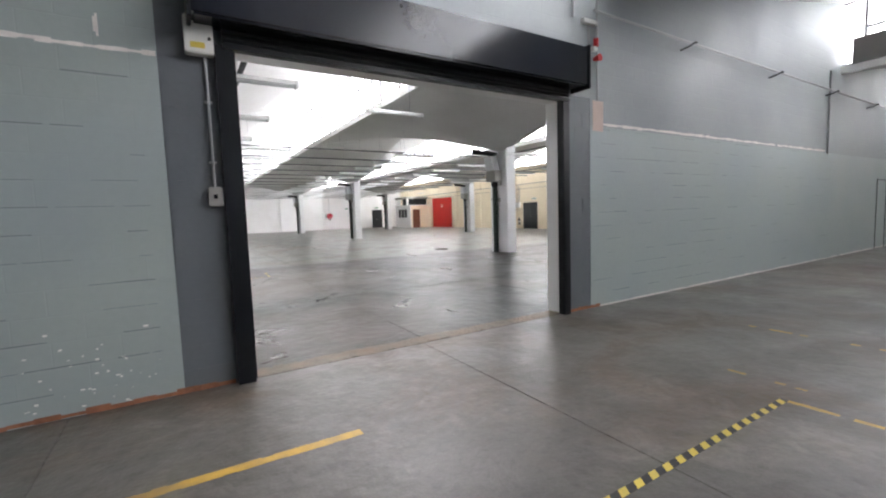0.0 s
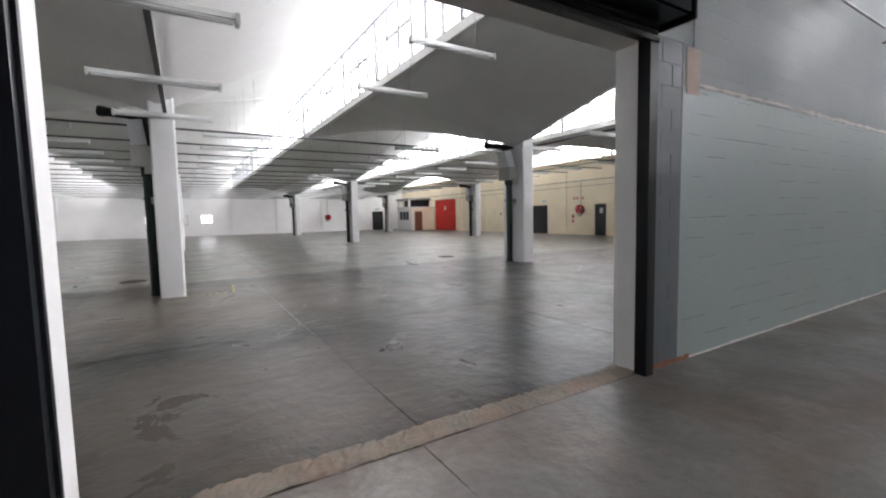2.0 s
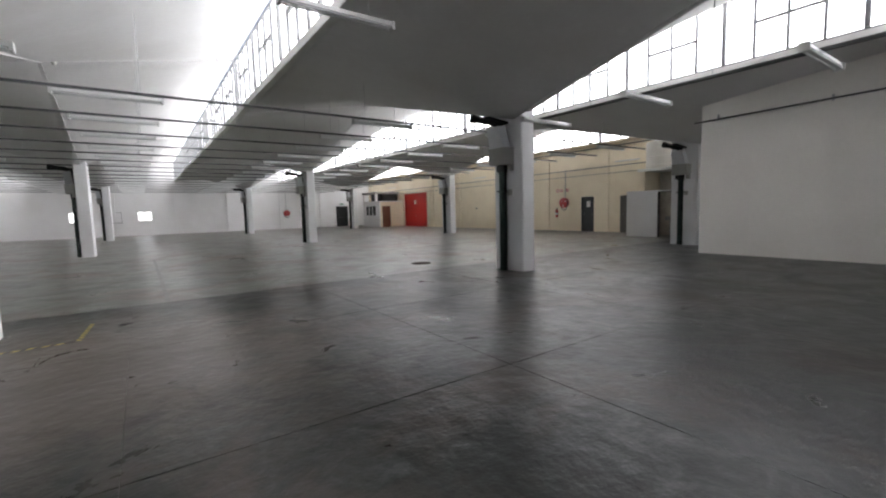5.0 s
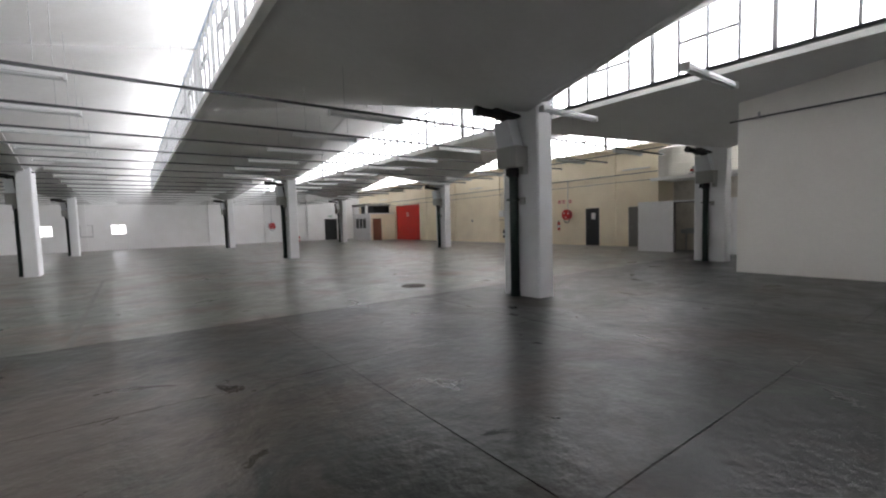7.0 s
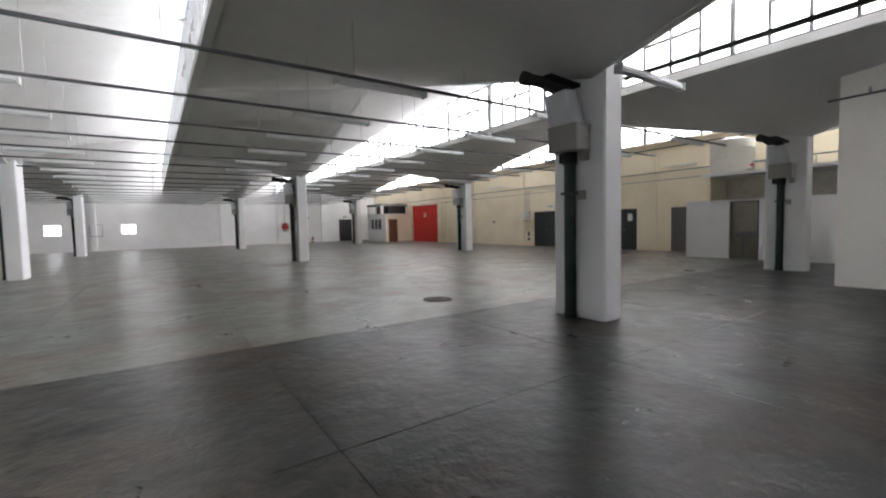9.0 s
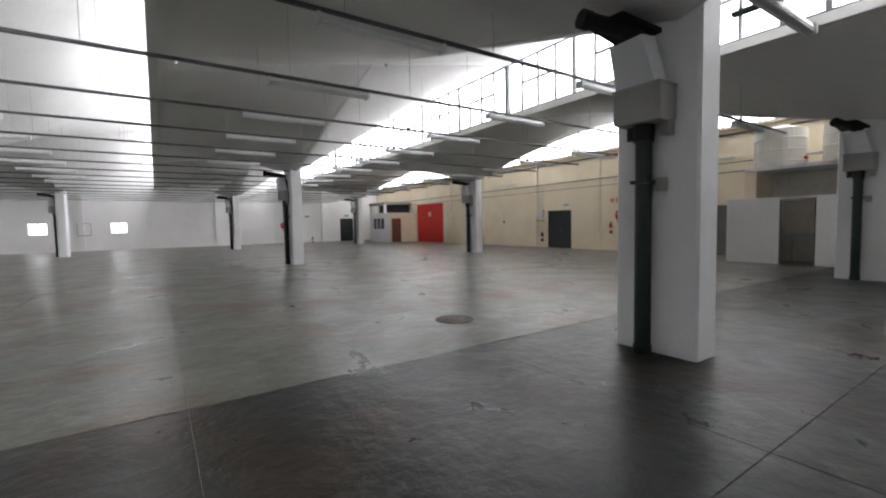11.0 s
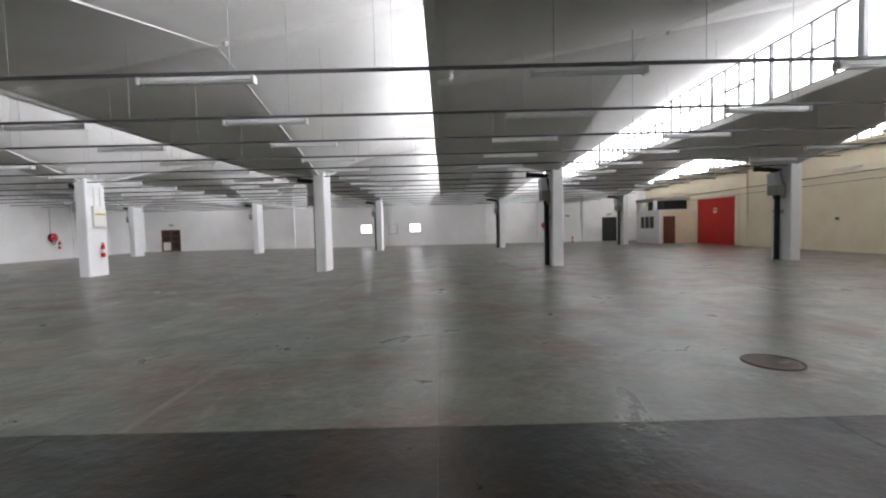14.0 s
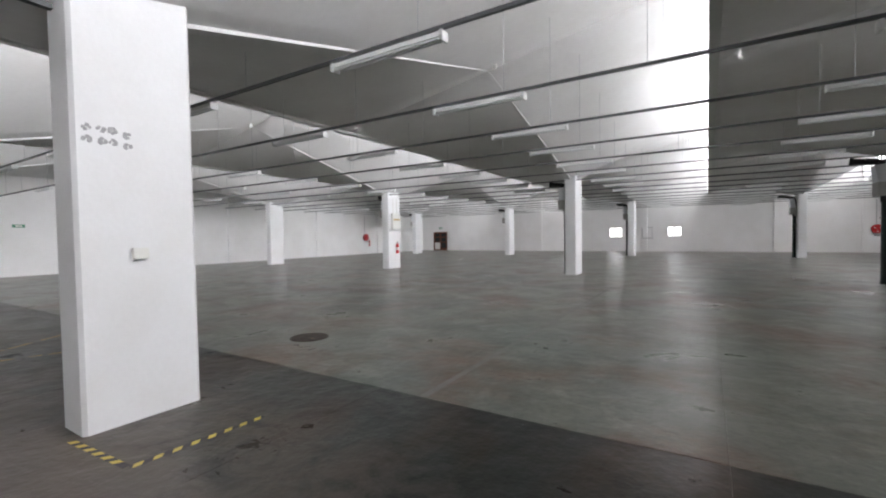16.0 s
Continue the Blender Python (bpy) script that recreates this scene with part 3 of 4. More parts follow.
t = thing("control_box", "cream shutter control box with a yellow warning label", "control box", (0.870, F, 2.84))
part("case", B(0.805, 5.28, 2.83, 1.015, F, 3.13, bevel=0.01), M_PLASTIC, t)
part("label", B(0.845, 5.276, 2.87, 0.950, 5.28, 2.915), M_TAPEY, t, "yellow warning label")
part("button", rod(bmesh.new(), (0.985, 5.28, 2.95), (0.985, 5.265, 2.95), 0.012), M_BLACK, t)
part("cable", sweep(bmesh.new(), [(0.850, 5.34, 3.13), (0.840, 5.34, 3.2), (0.880, 5.34, 3.5)], 0.008, 8), M_PLASTIC, t)
part("cable", sweep(bmesh.new(), [(0.890, 5.34, 3.13), (0.880, 5.34, 3.2), (0.850, 5.34, 3.5)], 0.008, 8), M_PLASTIC, t)
t = thing("isolator_switch", "grey steel switch box on a galvanised conduit", "switch", (0.95, F, 1.59))
part("box", B(0.895, 5.32, 1.585, 1.005, F, 1.75, bevel=0.008), M_HOPPER, t)
part("lever", B(0.934, 5.305, 1.65, 0.964, 5.32, 1.685, bevel=0.003), M_BLACK, t)
part("conduit", rod(bmesh.new(), (0.95, 5.365, 1.75), (0.95, 5.365, 2.83), 0.012), M_STEEL, t)
for z in (1.95, 2.45):
    part("saddle", B(0.92, 5.35, z, 0.98, F, z + 0.018, bevel=0.003), M_STEEL, t)


def seam(name, x0, x1, z, mat, h, label, n=70):
    bm = bmesh.new()
    rnd = random.Random(7)
    step = (x1 - x0) / n
    for k in range(n):
        dz, hh = rnd.uniform(-0.006, 0.006), h * rnd.uniform(0.5, 1.3)
        if rnd.random() < 0.985:
            box(bm, x0 + k * step, F - 0.004, z + dz - hh / 2, x0 + (k + 1.02) * step, F, z + dz + hh / 2)
    return tagged(part(name, bm, mat), label, "wall trim", kind="structure")


seam("plaster_seam_1", 6.0, 14.3, 2.68, M_SEAM, 0.042, "ragged white filler seam across the painted wall")
seam("plaster_seam_2", -3.0, 0.60, 2.805, M_SEAM, 0.034, "ragged white filler seam across the green wall", 40)
seam("wall_foot_1", -8.0, 1.0, 0.02, M_BRICKRED, 0.045, "chipped reddish foot of the wall", 60)
seam("wall_foot_2", 5.3, 5.95, 0.02, M_BRICKRED, 0.06, "chipped reddish foot of the wall", 14)
seam("wall_foot_3", 5.95, 20, 0.012, M_SEAM, 0.03, "dusty pale foot of the wall", 70)
seam("pale_drip", 0.22, 0.25, 2.97, M_SEAM, 0.18, "white paint run on the green wall", 2)
t = tagged(part("plaster_patch", B(5.80, F - 0.006, 2.57, 6.03, F, 3.0, bevel=0.003), M_PATCH), "bare pinkish plaster patch on the wall", "plaster patch", kind="structure")
bm = bmesh.new()
rnd = random.Random(3)
for k in range(46):
    x, z, s = rnd.gauss(0.05, 0.3), abs(rnd.gauss(0.25, 0.22)), rnd.uniform(0.004, 0.016)
    if x < 0.55:
        box(bm, x, F - 0.0022, z, x + s * rnd.uniform(0.7, 2.4), F, z + s)
tagged(part("paint_chips", bm, M_SIGN), "small white chips in the green wall paint", "paint chips", kind="stuff")
# brick courses through the paint: dark strips for cracks and painted course shadows
bm = bmesh.new()
rnd = random.Random(11)
for k in range(230):
    z = 0.2 * rnd.randint(1, 13)
    x = rnd.choice((rnd.uniform(5.75, 9.5), rnd.uniform(5.75, 15.0), rnd.uniform(-1.8, 0.45)))
    w = rnd.uniform(0.08, 0.45)
    if x < 0.48 < x + w:
        w = 0.47 - x
    box(bm, x, F - 0.0024, z, x + w, F, z + rnd.uniform(0.003, 0.008))
tagged(part("course_crack_shade", bm, M_CRACK_SHADE), "hairline cracks and soft course shadows put into dark strips along the brick courses", "cracks", kind="stuff")

t = thing("alarm_beacon", "small red alarm beacon with a white base on the wall", "alarm", (5.80, F, 3.6))
part("base", B(5.76, 5.32, 3.66, 5.84, F, 3.72, bevel=0.008), M_PLASTIC, t)
part("lamp", rod(bmesh.new(), (5.80, 5.32, 3.72), (5.80, 5.32, 3.82), 0.035, 14), M_FIRE, t, "red lens")
part("horn", rod(bmesh.new(), (5.80, 5.35, 3.55), (5.80, 5.25, 3.55), 0.028, 14, 0.05), M_FIRE, t, "red horn")
t = thing("junction_box", "white junction box with conduits on the wall", "junction box", (5.5, F, 3.95))
part("box", B(5.55, 5.31, 4.0, 5.82, F, 4.06, bevel=0.008), M_PLASTIC, t)
part("conduit", rod(bmesh.new(), (5.88, 5.365, 3.0), (5.88, 5.365, 4.6), 0.014), M_STEEL, t)
part("conduit", rod(bmesh.new(), (5.70, 5.365, 3.56), (5.70, 5.365, 4.0), 0.012), M_STEEL, t)
part("conduit", rod(bmesh.new(), (5.40, 5.365, 4.06), (5.40, 5.365, 5.2), 0.014), M_STEEL, t)
t = thing("wall_pipe", "thin grey pipe along the wall on bent brackets", "pipe", (12, F, 4.1))
part("pipe", rod(bmesh.new(), (5.70, 5.27, 4.16), (X1 - 0.05, 5.27, 4.02), 0.018), M_STEEL, t)
for x in (8.0, 11.2, 14.2, 17.1, 20.3):
    z = 4.16 - 0.14 * (x - 5.7) / 19
    bm = sweep(bmesh.new(), [(x, F, z - 0.10), (x, 5.24, z - 0.08), (x + 0.06, 5.18, z - 0.03), (x + 0.06, 5.15, z - 0.05)], 0.016, 8)
    part("bracket", bm, M_TRUNK, t)
t = thing("wall_conduit", "thin vertical conduit on the annex wall", "conduit", (14.42, F, 2.6))
part("pipe", rod(bmesh.new(), (14.42, 5.365, 2.62), (14.42, 5.365, 4.6), 0.016), M_STEEL, t)
part("saddle", B(14.38, 5.35, 3.4, 14.46, F, 3.42), M_STEEL, t)

# ---- markings on the floor ----


def hazard_tape(a, b, label):
    a, b = Vector((*a, 0)), Vector((*b, 0))
    t = thing("hazard_tape", label, "floor tape", a)
    d = (b - a).normalized()
    n = Vector((-d.y, d.x, 0)) * 0.026
    length = (b - a).length
    z = Vector((0, 0, 0.0004))
    bm = bmesh.new()
    prism(bm, [a + n + z, a - n + z, b - n + z, b + n + z], (0, 0, 0.0006))
    part("backing", bm, M_TAPEK, t)
    k, step = 0.0, 0.13
    while k + 0.10 < length:
        p, q = a + d * k, a + d * (k + 0.062)
        s = d * 0.035
        bm = bmesh.new()
        prism(bm, [p - n + z, q - n + z, q + n + s + z, p + n + s + z], (0, 0, 0.0012))
        part("stripe", bm, M_TAPEY, t)
        k += step
    return t


hazard_tape((1.7, 2.515), (4.40, 2.515), "worn black and yellow hazard tape on the annex floor")
hazard_tape((1.62, 12.72), (2.46, 12.77), "worn hazard tape beside the column foot")
hazard_tape((2.49, 12.78), (2.56, 13.80), "worn hazard tape beside the column foot")
rnd = random.Random(5)


def worn_line(x0, y0, x1, y1, w, gaps, label):
    bm = bmesh.new()
    a, b = Vector((x0, y0, 0.0003)), Vector((x1, y1, 0.0003))
    d = b - a
    n = Vector((-d.y, d.x, 0)).normalized() * w / 2
    k, c = 0.0, max(8, int(d.length / 0.07))
    for i in range(c):
        if rnd.random() > gaps:
            j0, j1 = rnd.uniform(0.75, 1.1), rnd.uniform(0.75, 1.1)
            prism(bm, [a + d * i / c + n * j0, a + d * i / c - n * j1, a + d * (i + 1) / c - n * j1, a + d * (i + 1) / c + n * j0], (0, 0, 0.0008))
    return tagged(part("floor_line", bm, M_YELLOW), label, "floor marking", kind="structure")


worn_line(-3.0, 3.96, 1.63, 3.895, 0.08, 0.05, "worn yellow painted line on the annex floor")
worn_line(4.40, 2.49, 4.46, 0.9, 0.05, 0.45, "faded dashes of yellow paint on the annex floor")
worn_line(4.72, 3.4, 4.72, 2.2, 0.04, 0.75, "faded dash of yellow paint on the annex floor")
worn_line(6.4, 3.6, 6.4, 2.4, 0.05, 0.7, "faded dashes of yellow paint on the annex floor")
worn_line(-2.6, 12.8, -3.6, 14.4, 0.04, 0.3, "faded yellow line on the hall floor")
worn_line(-2.3, 12.8, -1.8, 14.2, 0.04, 0.3, "faded yellow line on the hall floor")
M_PALE = material("faded white floor paint", (0.16, 0.16, 0.15), 0.45, vary=0.2, scale=5, bump=0.05, stain=(0.10, 0.105, 0.1), stain_amount=1.0, stain_scale=1.1)
for k, (x0, y0, x1, y1, w) in enumerate(((3.54, 14.9, 3.54, 24.5, 0.08), (1.4, 18.6, 5.9, 18.6, 0.05))):
    bm = B(min(x0, x1) - w / 2, min(y0, y1) - (w / 2 if y0 == y1 else 0), 0.0003, max(x0, x1) + w / 2, max(y0, y1) + (w / 2 if y0 == y1 else 0), 0.001)
    tagged(part("floor_line", bm, M_PALE), "nearly worn away white line on the hall floor", "floor marking", kind="structure")


def manhole(x, y):
    t = thing("manhole_cover", "round rusty iron cover set in the floor", "manhole cover", (x, y, 0), "floor covers")
    part("rim", ring(bmesh.new(), (x, y, 0.0), (0, 0, 1), 0.285, 0.012), M_RUST, t)
    part("lid", rod(bmesh.new(), (x, y, -0.02), (x, y, 0.006), 0.27, 36), M_RUST, t)
    bm = bmesh.new()
    for k in range(-3, 4):
        box(bm, x - 0.2, y + k * 0.055 - 0.008, 0.006, x + 0.2, y + k * 0.055 + 0.008, 0.009)
    part("tread", bm, M_RUST, t)
    part("keyhole", B(x + 0.05, y - 0.06, 0.006, x + 0.15, y - 0.02, 0.0105), M_THRESH, t, "dust filled lifting hole")


manhole(9.74, 16.22)
manhole(0.52, 16.08)

# ---- lamps and cable channels under the roof ----
ZL = 3.65


def fluorescent():
    t = thing("fluorescent_light", "unlit white twin tube light fitting hung below the roof", "ceiling light", (0, 0, 0), "light fittings of the hall")
    part("body", prism(bmesh.new(), [(-0.74, -0.03, 0.03), (-0.74, 0.03, 0.03), (-0.74, 0.05, -0.03), (-0.74, -0.05, -0.03)], (1.48, 0, 0)), M_FITTING, t)
    for s in (-1, 1):
        part("tube", rod(bmesh.new(), (-0.71, s * 0.04, -0.05), (0.71, s * 0.04, -0.05), 0.013, 8), M_TUBE, t)
        part("end_cap", B(s * 0.745 - 0.02, -0.062, -0.075, s * 0.745 + 0.02, 0.062, 0.03, bevel=0.005), M_FITTING, t)
    return t


lamp0 = fluorescent()
LINES = [12.93 + 2.177 * k for k in range(1, 18)]
lamp0.matrix_basis = pose(CX[2] + 1.56, LINES[0], ZL - 0.06)
spots = []
for k, y in enumerate(LINES):
    for i, xc in enumerate(CX):
        for dx in (1.56, 6.7):
            x = xc + dx
            if x < 19 and not (i == 2 and dx < 2 and k == 0):
                spots.append((x, y, ZL - 0.06, 0))
spots += [(x, y, 3.40, 0) for x in (-7.6, 1.5, 10.75) for y in (7.7, 10.1, 12.4)] + [(5.4, 8.75, 4.05, 0), (5.5, 11.2, 4.05, 0)]
for x, y, z, r in spots:
    copy_thing(lamp0, pose(x, y, z, 0, 0, r))


def roof_at(x, y):
    i = min(range(5), key=lambda q: abs(CX[q] - x) if abs(CX[q] - x) <= HX + 0.6 else 99)
    j = min(range(4), key=lambda q: abs(CY[q] - y))
    return shell_z(x, y, CX[i], CY[j], GX[i] - CX[i])


for y in LINES:
    t = thing("cable_channel", "dark slotted cable channel spanning the hall on thin rods", "cable channel", (0, y, ZL), "cable channels of the hall")
    bm = bmesh.new()
    x1 = 19.48
    box(bm, X0, y - 0.02, ZL - 0.012, x1, y + 0.02, ZL - 0.004)
    box(bm, X0, y - 0.02, ZL - 0.004, x1, y - 0.016, ZL + 0.03)
    box(bm, X0, y + 0.016, ZL - 0.004, x1, y + 0.02, ZL + 0.03)
    part("channel", bm, M_TRUNK, t)
    for xc in CX:
        for dx in (-2.9, -0.9, 2.0, 3.9):
            x = xc + dx
            if X0 < x < x1:
                part("hanger_rod", rod(bmesh.new(), (x, y, ZL), (x, y, roof_at(x, y) + 0.03), 0.004, 6), M_STEEL, t)
for x, y, z, r in spots[-2:]:
    t = thing("lamp_hanger", "pair of thin steel rods holding a light fitting", "hanger", (x, y, z))
    for s in (-0.4, 0.4):
        part("rod", rod(bmesh.new(), (x + s, y, z + 0.03), (x + s, y, roof_at(x + s, y) + 0.03), 0.006, 6), M_STEEL, t)


for xc in (CX[1], CX[2], CX[3]):
    t = thing("cable_channel", "dark cable channel from a column to the shutter wall", "cable channel", (xc + 0.1, 9.3, 3.44), "cable channels of the hall")
    part("channel", B(xc + 0.07, 5.67, 3.435, xc + 0.13, 12.75, 3.48), M_TRUNK, t)
    for y in (6.6, 9.0, 11.2):
        part("hanger_rod", rod(bmesh.new(), (xc + 0.1, y, 3.47), (xc + 0.1, y, roof_at(xc + 0.1, y) + 0.03), 0.006, 6), M_STEEL, t)


def detector(x, y, z):
    t = thing("smoke_detector", "small round white smoke detector under the roof shell", "smoke detector", (x, y, z), "smoke detectors")
    part("base", rod(bmesh.new(), (x, y, z - 0.03), (x, y, z + 0.03), 0.06, 18), M_PLASTIC, t)
    part("head", rod(bmesh.new(), (x, y, z - 0.075), (x, y, z - 0.03), 0.035, 18, 0.05), M_PLASTIC, t)


for i in (0, 1, 2, 3):
    for j in (1, 2):
        x, y = CX[i] + 0.35, CY[j] + HY - 0.25
        detector(x, y, roof_at(x, y) - 0.015)

# ---- doors and fixtures of the east wall ----
WX = X1


def handle(parent, x, y, z, nx, ny):
    part("handle", sweep(bmesh.new(), [(x, y, z), (x + nx * 0.05, y + ny * 0.05, z), (x + nx * 0.05 + ny * 0.11, y + ny * 0.05 + nx * 0.11, z)], 0.009, 8), M_STEEL, parent, "steel lever handle")


def door_x(name, y0, y1, h, mat, label, panels=1, sign=None, frame_mat=None):
    """A closed door in the east wall."""
    t = thing(name, label, "door", (WX, (y0 + y1) / 2, 0), kind="structure")
    bm = bmesh.new()
    box(bm, WX - 0.015, y0, 0, WX + 0.1, y0 + 0.05, h)
    box(bm, WX - 0.015, y1 - 0.05, 0, WX + 0.1, y1, h)
    box(bm, WX - 0.015, y0 + 0.05, h - 0.05, WX + 0.1, y1 - 0.05, h)
    part("door_frame", bm, frame_mat or mat, t)
    w = (y1 - y0 - 0.1) / panels
    for k in range(panels):
        a = y0 + 0.05 + k * w
        leaf = part("door_leaf", B(WX + 0.02, a + 0.004, 0.008, WX + 0.07, a + w - 0.004, h - 0.055, bevel=0.003), mat, t)
        if k == 0:
            handle(leaf, WX + 0.02, a + w - 0.08, 1.02, -1, 0)
    part("back_panel", B(WX + 0.2, y0 - 0.1, 0, WX + 0.24, y1 + 0.1, h + 0.1), mat, t)
    if sign:
        part("notice", B(WX + 0.012, sign[0], sign[2], WX + 0.019, sign[1], sign[3]), M_SIGN, t, "small white notice")
    return t


t = door_x("door_1", 39.1, 43.15, 3.17, M_RED, "tall bright red double door with a faded white sign", 2)
for y in [39.2 + 0.35 * k for k in range(12)]:
    if abs(y - 41.12) > 0.15 and y < 43.1:
        part("door_rib", B(WX + 0.012, y, 0.05, WX + 0.02, y + 0.025, 3.08), M_RED, t)
part("sign", B(WX + 0.002, 41.0, 2.15, WX + 0.011, 41.35, 2.5), M_SIGN, t, "faded white sign")
part("sign_bar", B(WX - 0.002, 41.06, 2.3, WX + 0.001, 41.29, 2.42), M_RED, t)
for y0, y1 in ((38.75, 39.09), (43.16, 43.45)):
    setting(f"trim_{int(y0)}", B(WX - 0.06, y0, 0, WX, y1, 3.3, bevel=0.01), M_CREAM, "cream painted pier beside the red door", "trim")
door_x("door_2", 26.5, 28.15, 2.13, M_DARKDOOR, "closed dark grey double door", 2)
door_x("door_3", 21.3, 22.15, 2.05, M_DARKDOOR, "closed black door with a white notice", 1, (21.55, 21.8, 1.45, 1.8))
door_x("door_4", 18.75, 19.6, 2.03, M_GREYDOOR, "closed grey brown door", 1)
for y0, w in ((24.6, 0.4), (29.0, 0.4), (34.0, 0.4), (20.3, 0.4), (38.0, 0.35)):
    setting(f"pier_{int(y0)}", B(WX - 0.07, y0, 0, WX, y0 + w, 4.96, bevel=0.008), M_CREAM, "shallow cream painted wall pier", "pier")


def sign_on_wall(x, y, z, w, h, axis, mat, label):
    if axis == "x":
        bm = B(x - 0.012, y - w / 2, z, x, y + w / 2, z + h, bevel=0.002)
    else:
        bm = B(x - w / 2, y - 0.012, z, x + w / 2, y, z + h, bevel=0.002)
    t = thing("wall_sign", label, "sign", (x, y, z))
    part("plate", bm, mat, t)
    for k in range(3):
        d = -w * 0.36 + k * w * 0.26
        if axis == "x":
            part("mark", B(x - 0.015, y + d, z + h * 0.3, x - 0.012, y + d + w * 0.18, z + h * 0.7), M_SIGN if mat is not M_SIGN else M_SIGNGREEN, t)
        else:
            part("mark", B(x + d, y - 0.015, z + h * 0.3, x + d + w * 0.18, y - 0.012, z + h * 0.7), M_SIGN if mat is not M_SIGN else M_SIGNGREEN, t)


sign_on_wall(WX, 26.85, 2.33, 0.5, 0.18, "x", M_SIGN, "white exit sign with green marks above the door")
sign_on_wall(WX, 23.2, 2.42, 0.18, 0.18, "x", M_FIRE, "small red fire sign on the wall")
sign_on_wall(WX, 23.65, 2.42, 0.18, 0.18, "x", M_FIRE, "small red fire sign on the wall")
sign_on_wall(WX, 23.95, 2.42, 0.18, 0.18, "x", M_FIRE, "small red fire sign on the wall")


def hose_reel(x, y, z, nx, ny, label):
    """A reel on a wall whose face looks along (nx, ny)."""
    t = thing("fire_hose_reel", label, "hose reel", (x, y, z))
    c = Vector((x, y, z))
    n = Vector((nx, ny, 0))
    s = Vector((-ny, nx, 0))
    for d in (0.08, 0.26):
        part("disc", rod(bmesh.new(), c + n * d, c + n * (d + 0.015), 0.30, 32), M_FIRE, t)
    for k in range(4):
        part("hose", ring(bmesh.new(), c + n * (0.11 + 0.04 * k), n, 0.24, 0.022), M_RUBBER, t, "black rubber hose")
    part("hub", rod(bmesh.new(), c, c + n * 0.31, 0.05, 16), M_FIRE, t)
    for a in range(3):
        ang = 2.1 * a + 0.5
        p = c + n * 0.277 + s * (0.17 * math.cos(ang)) + Vector((0, 0, 0.17 * math.sin(ang)))
        part("spoke_hole", rod(bmesh.new(), p, p + n * 0.004, 0.045, 14), M_SIGN, t, "pale opening in the disc")
    loop = [c + n * 0.2 + s * (0.2 * math.cos(a)) + Vector((0, 0, -0.28 - 0.2 * math.sin(a) * 0.9)) for a in [math.pi * k / 8 for k in range(9)]]
    part("hanging_hose", sweep(bmesh.new(), loop, 0.02, 8), M_RUBBER, t, "drooping loop of black hose")
    part("supply_pipe", sweep(bmesh.new(), [c + n * 0.05 - s * 0.02 + Vector((0, 0, 0.1)), c + n * 0.05 - s * 0.02 + Vector((0, 0, 2.0))], 0.02, 8), M_STEEL, t)


def extinguisher(x, y, z, label, mat=None):
    t = thing("fire_extinguisher", label, "fire extinguisher", (x, y, z))
    m = mat or M_FIRE
    bm = rod(bmesh.new(), (x, y, z), (x, y, z + 0.42), 0.075, 18)
    rod(bm, (x, y, z + 0.42), (x, y, z + 0.50), 0.075, 18, 0.025)
    part("cylinder", bm, m, t)
    part("valve", rod(bmesh.new(), (x, y, z + 0.50), (x, y, z + 0.55), 0.022, 10), M_BLACK, t)
    part("lever", B(x - 0.02, y - 0.05, z + 0.55, x + 0.02, y + 0.05, z + 0.575, bevel=0.004), M_BLACK, t)
    part("hose", sweep(bmesh.new(), [(x, y, z + 0.52), (x, y + 0.09, z + 0.48), (x, y + 0.1, z + 0.2)], 0.012, 8), M_RUBBER, t)
    part("label", rod(bmesh.new(), (x, y, z + 0.16), (x, y, z + 0.3), 0.0765, 18), M_SIGN, t, "pale printed label")


hose_reel(WX, 23.3, 1.75, -1, 0, "red fire hose reel with black hose on the cream wall")
extinguisher(WX - 0.09, 23.95, 0.85, "small red extinguisher hung on the cream wall")
hose_reel(WX, 14.4, 1.66, -1, 0, "large red hose reel beside the white room")
hose_reel(X0, 41.7, 1.55, 1, 0, "red fire hose reel on the white wall")
extinguisher(X0 + 0.09, 42.3, 0.75, "small red extinguisher hung on the white wall")
hose_reel(15.6, Y1, 1.6, 0, -1, "red fire hose reel on the white end wall")
extinguisher(17.9, 50.3, 0.0, "tall red extinguisher standing on the floor")
# dark door paint in place of red carries this extinguisher's shade
extinguisher(WX - 0.1, 28.55, 0.35, "extinguisher beside the double door, its shade put into a dark colour", M_DARKDOOR)
t = thing("distribution_box", "cream electrical box with conduits on the cream wall", "electrical box", (WX, 28.75, 1.7))
part("case", B(WX - 0.18, 28.45, 1.75, WX, 28.95, 2.2, bevel=0.01), M_PLASTIC, t)
part("lid", B(WX - 0.195, 28.48, 1.79, WX - 0.18, 28.92, 2.16, bevel=0.004), M_PLASTIC, t)
part("shelf", B(WX - 0.25, 28.45, 1.55, WX, 28.95, 1.58), M_TRUNK, t)
for y in (28.55, 28.7, 28.85):
    part("conduit", rod(bmesh.new(), (WX - 0.03, y, 2.2), (WX - 0.03, y, 3.5), 0.014), M_STEEL, t)
part("conduit", rod(bmesh.new(), (WX - 0.03, 29.2, 0.0), (WX - 0.03, 29.2, 3.2), 0.014), M_STEEL, t)
part("switch", B(WX - 0.05, 31.9, 1.5, WX, 32.05, 1.62, bevel=0.006), M_TRUNK, t)
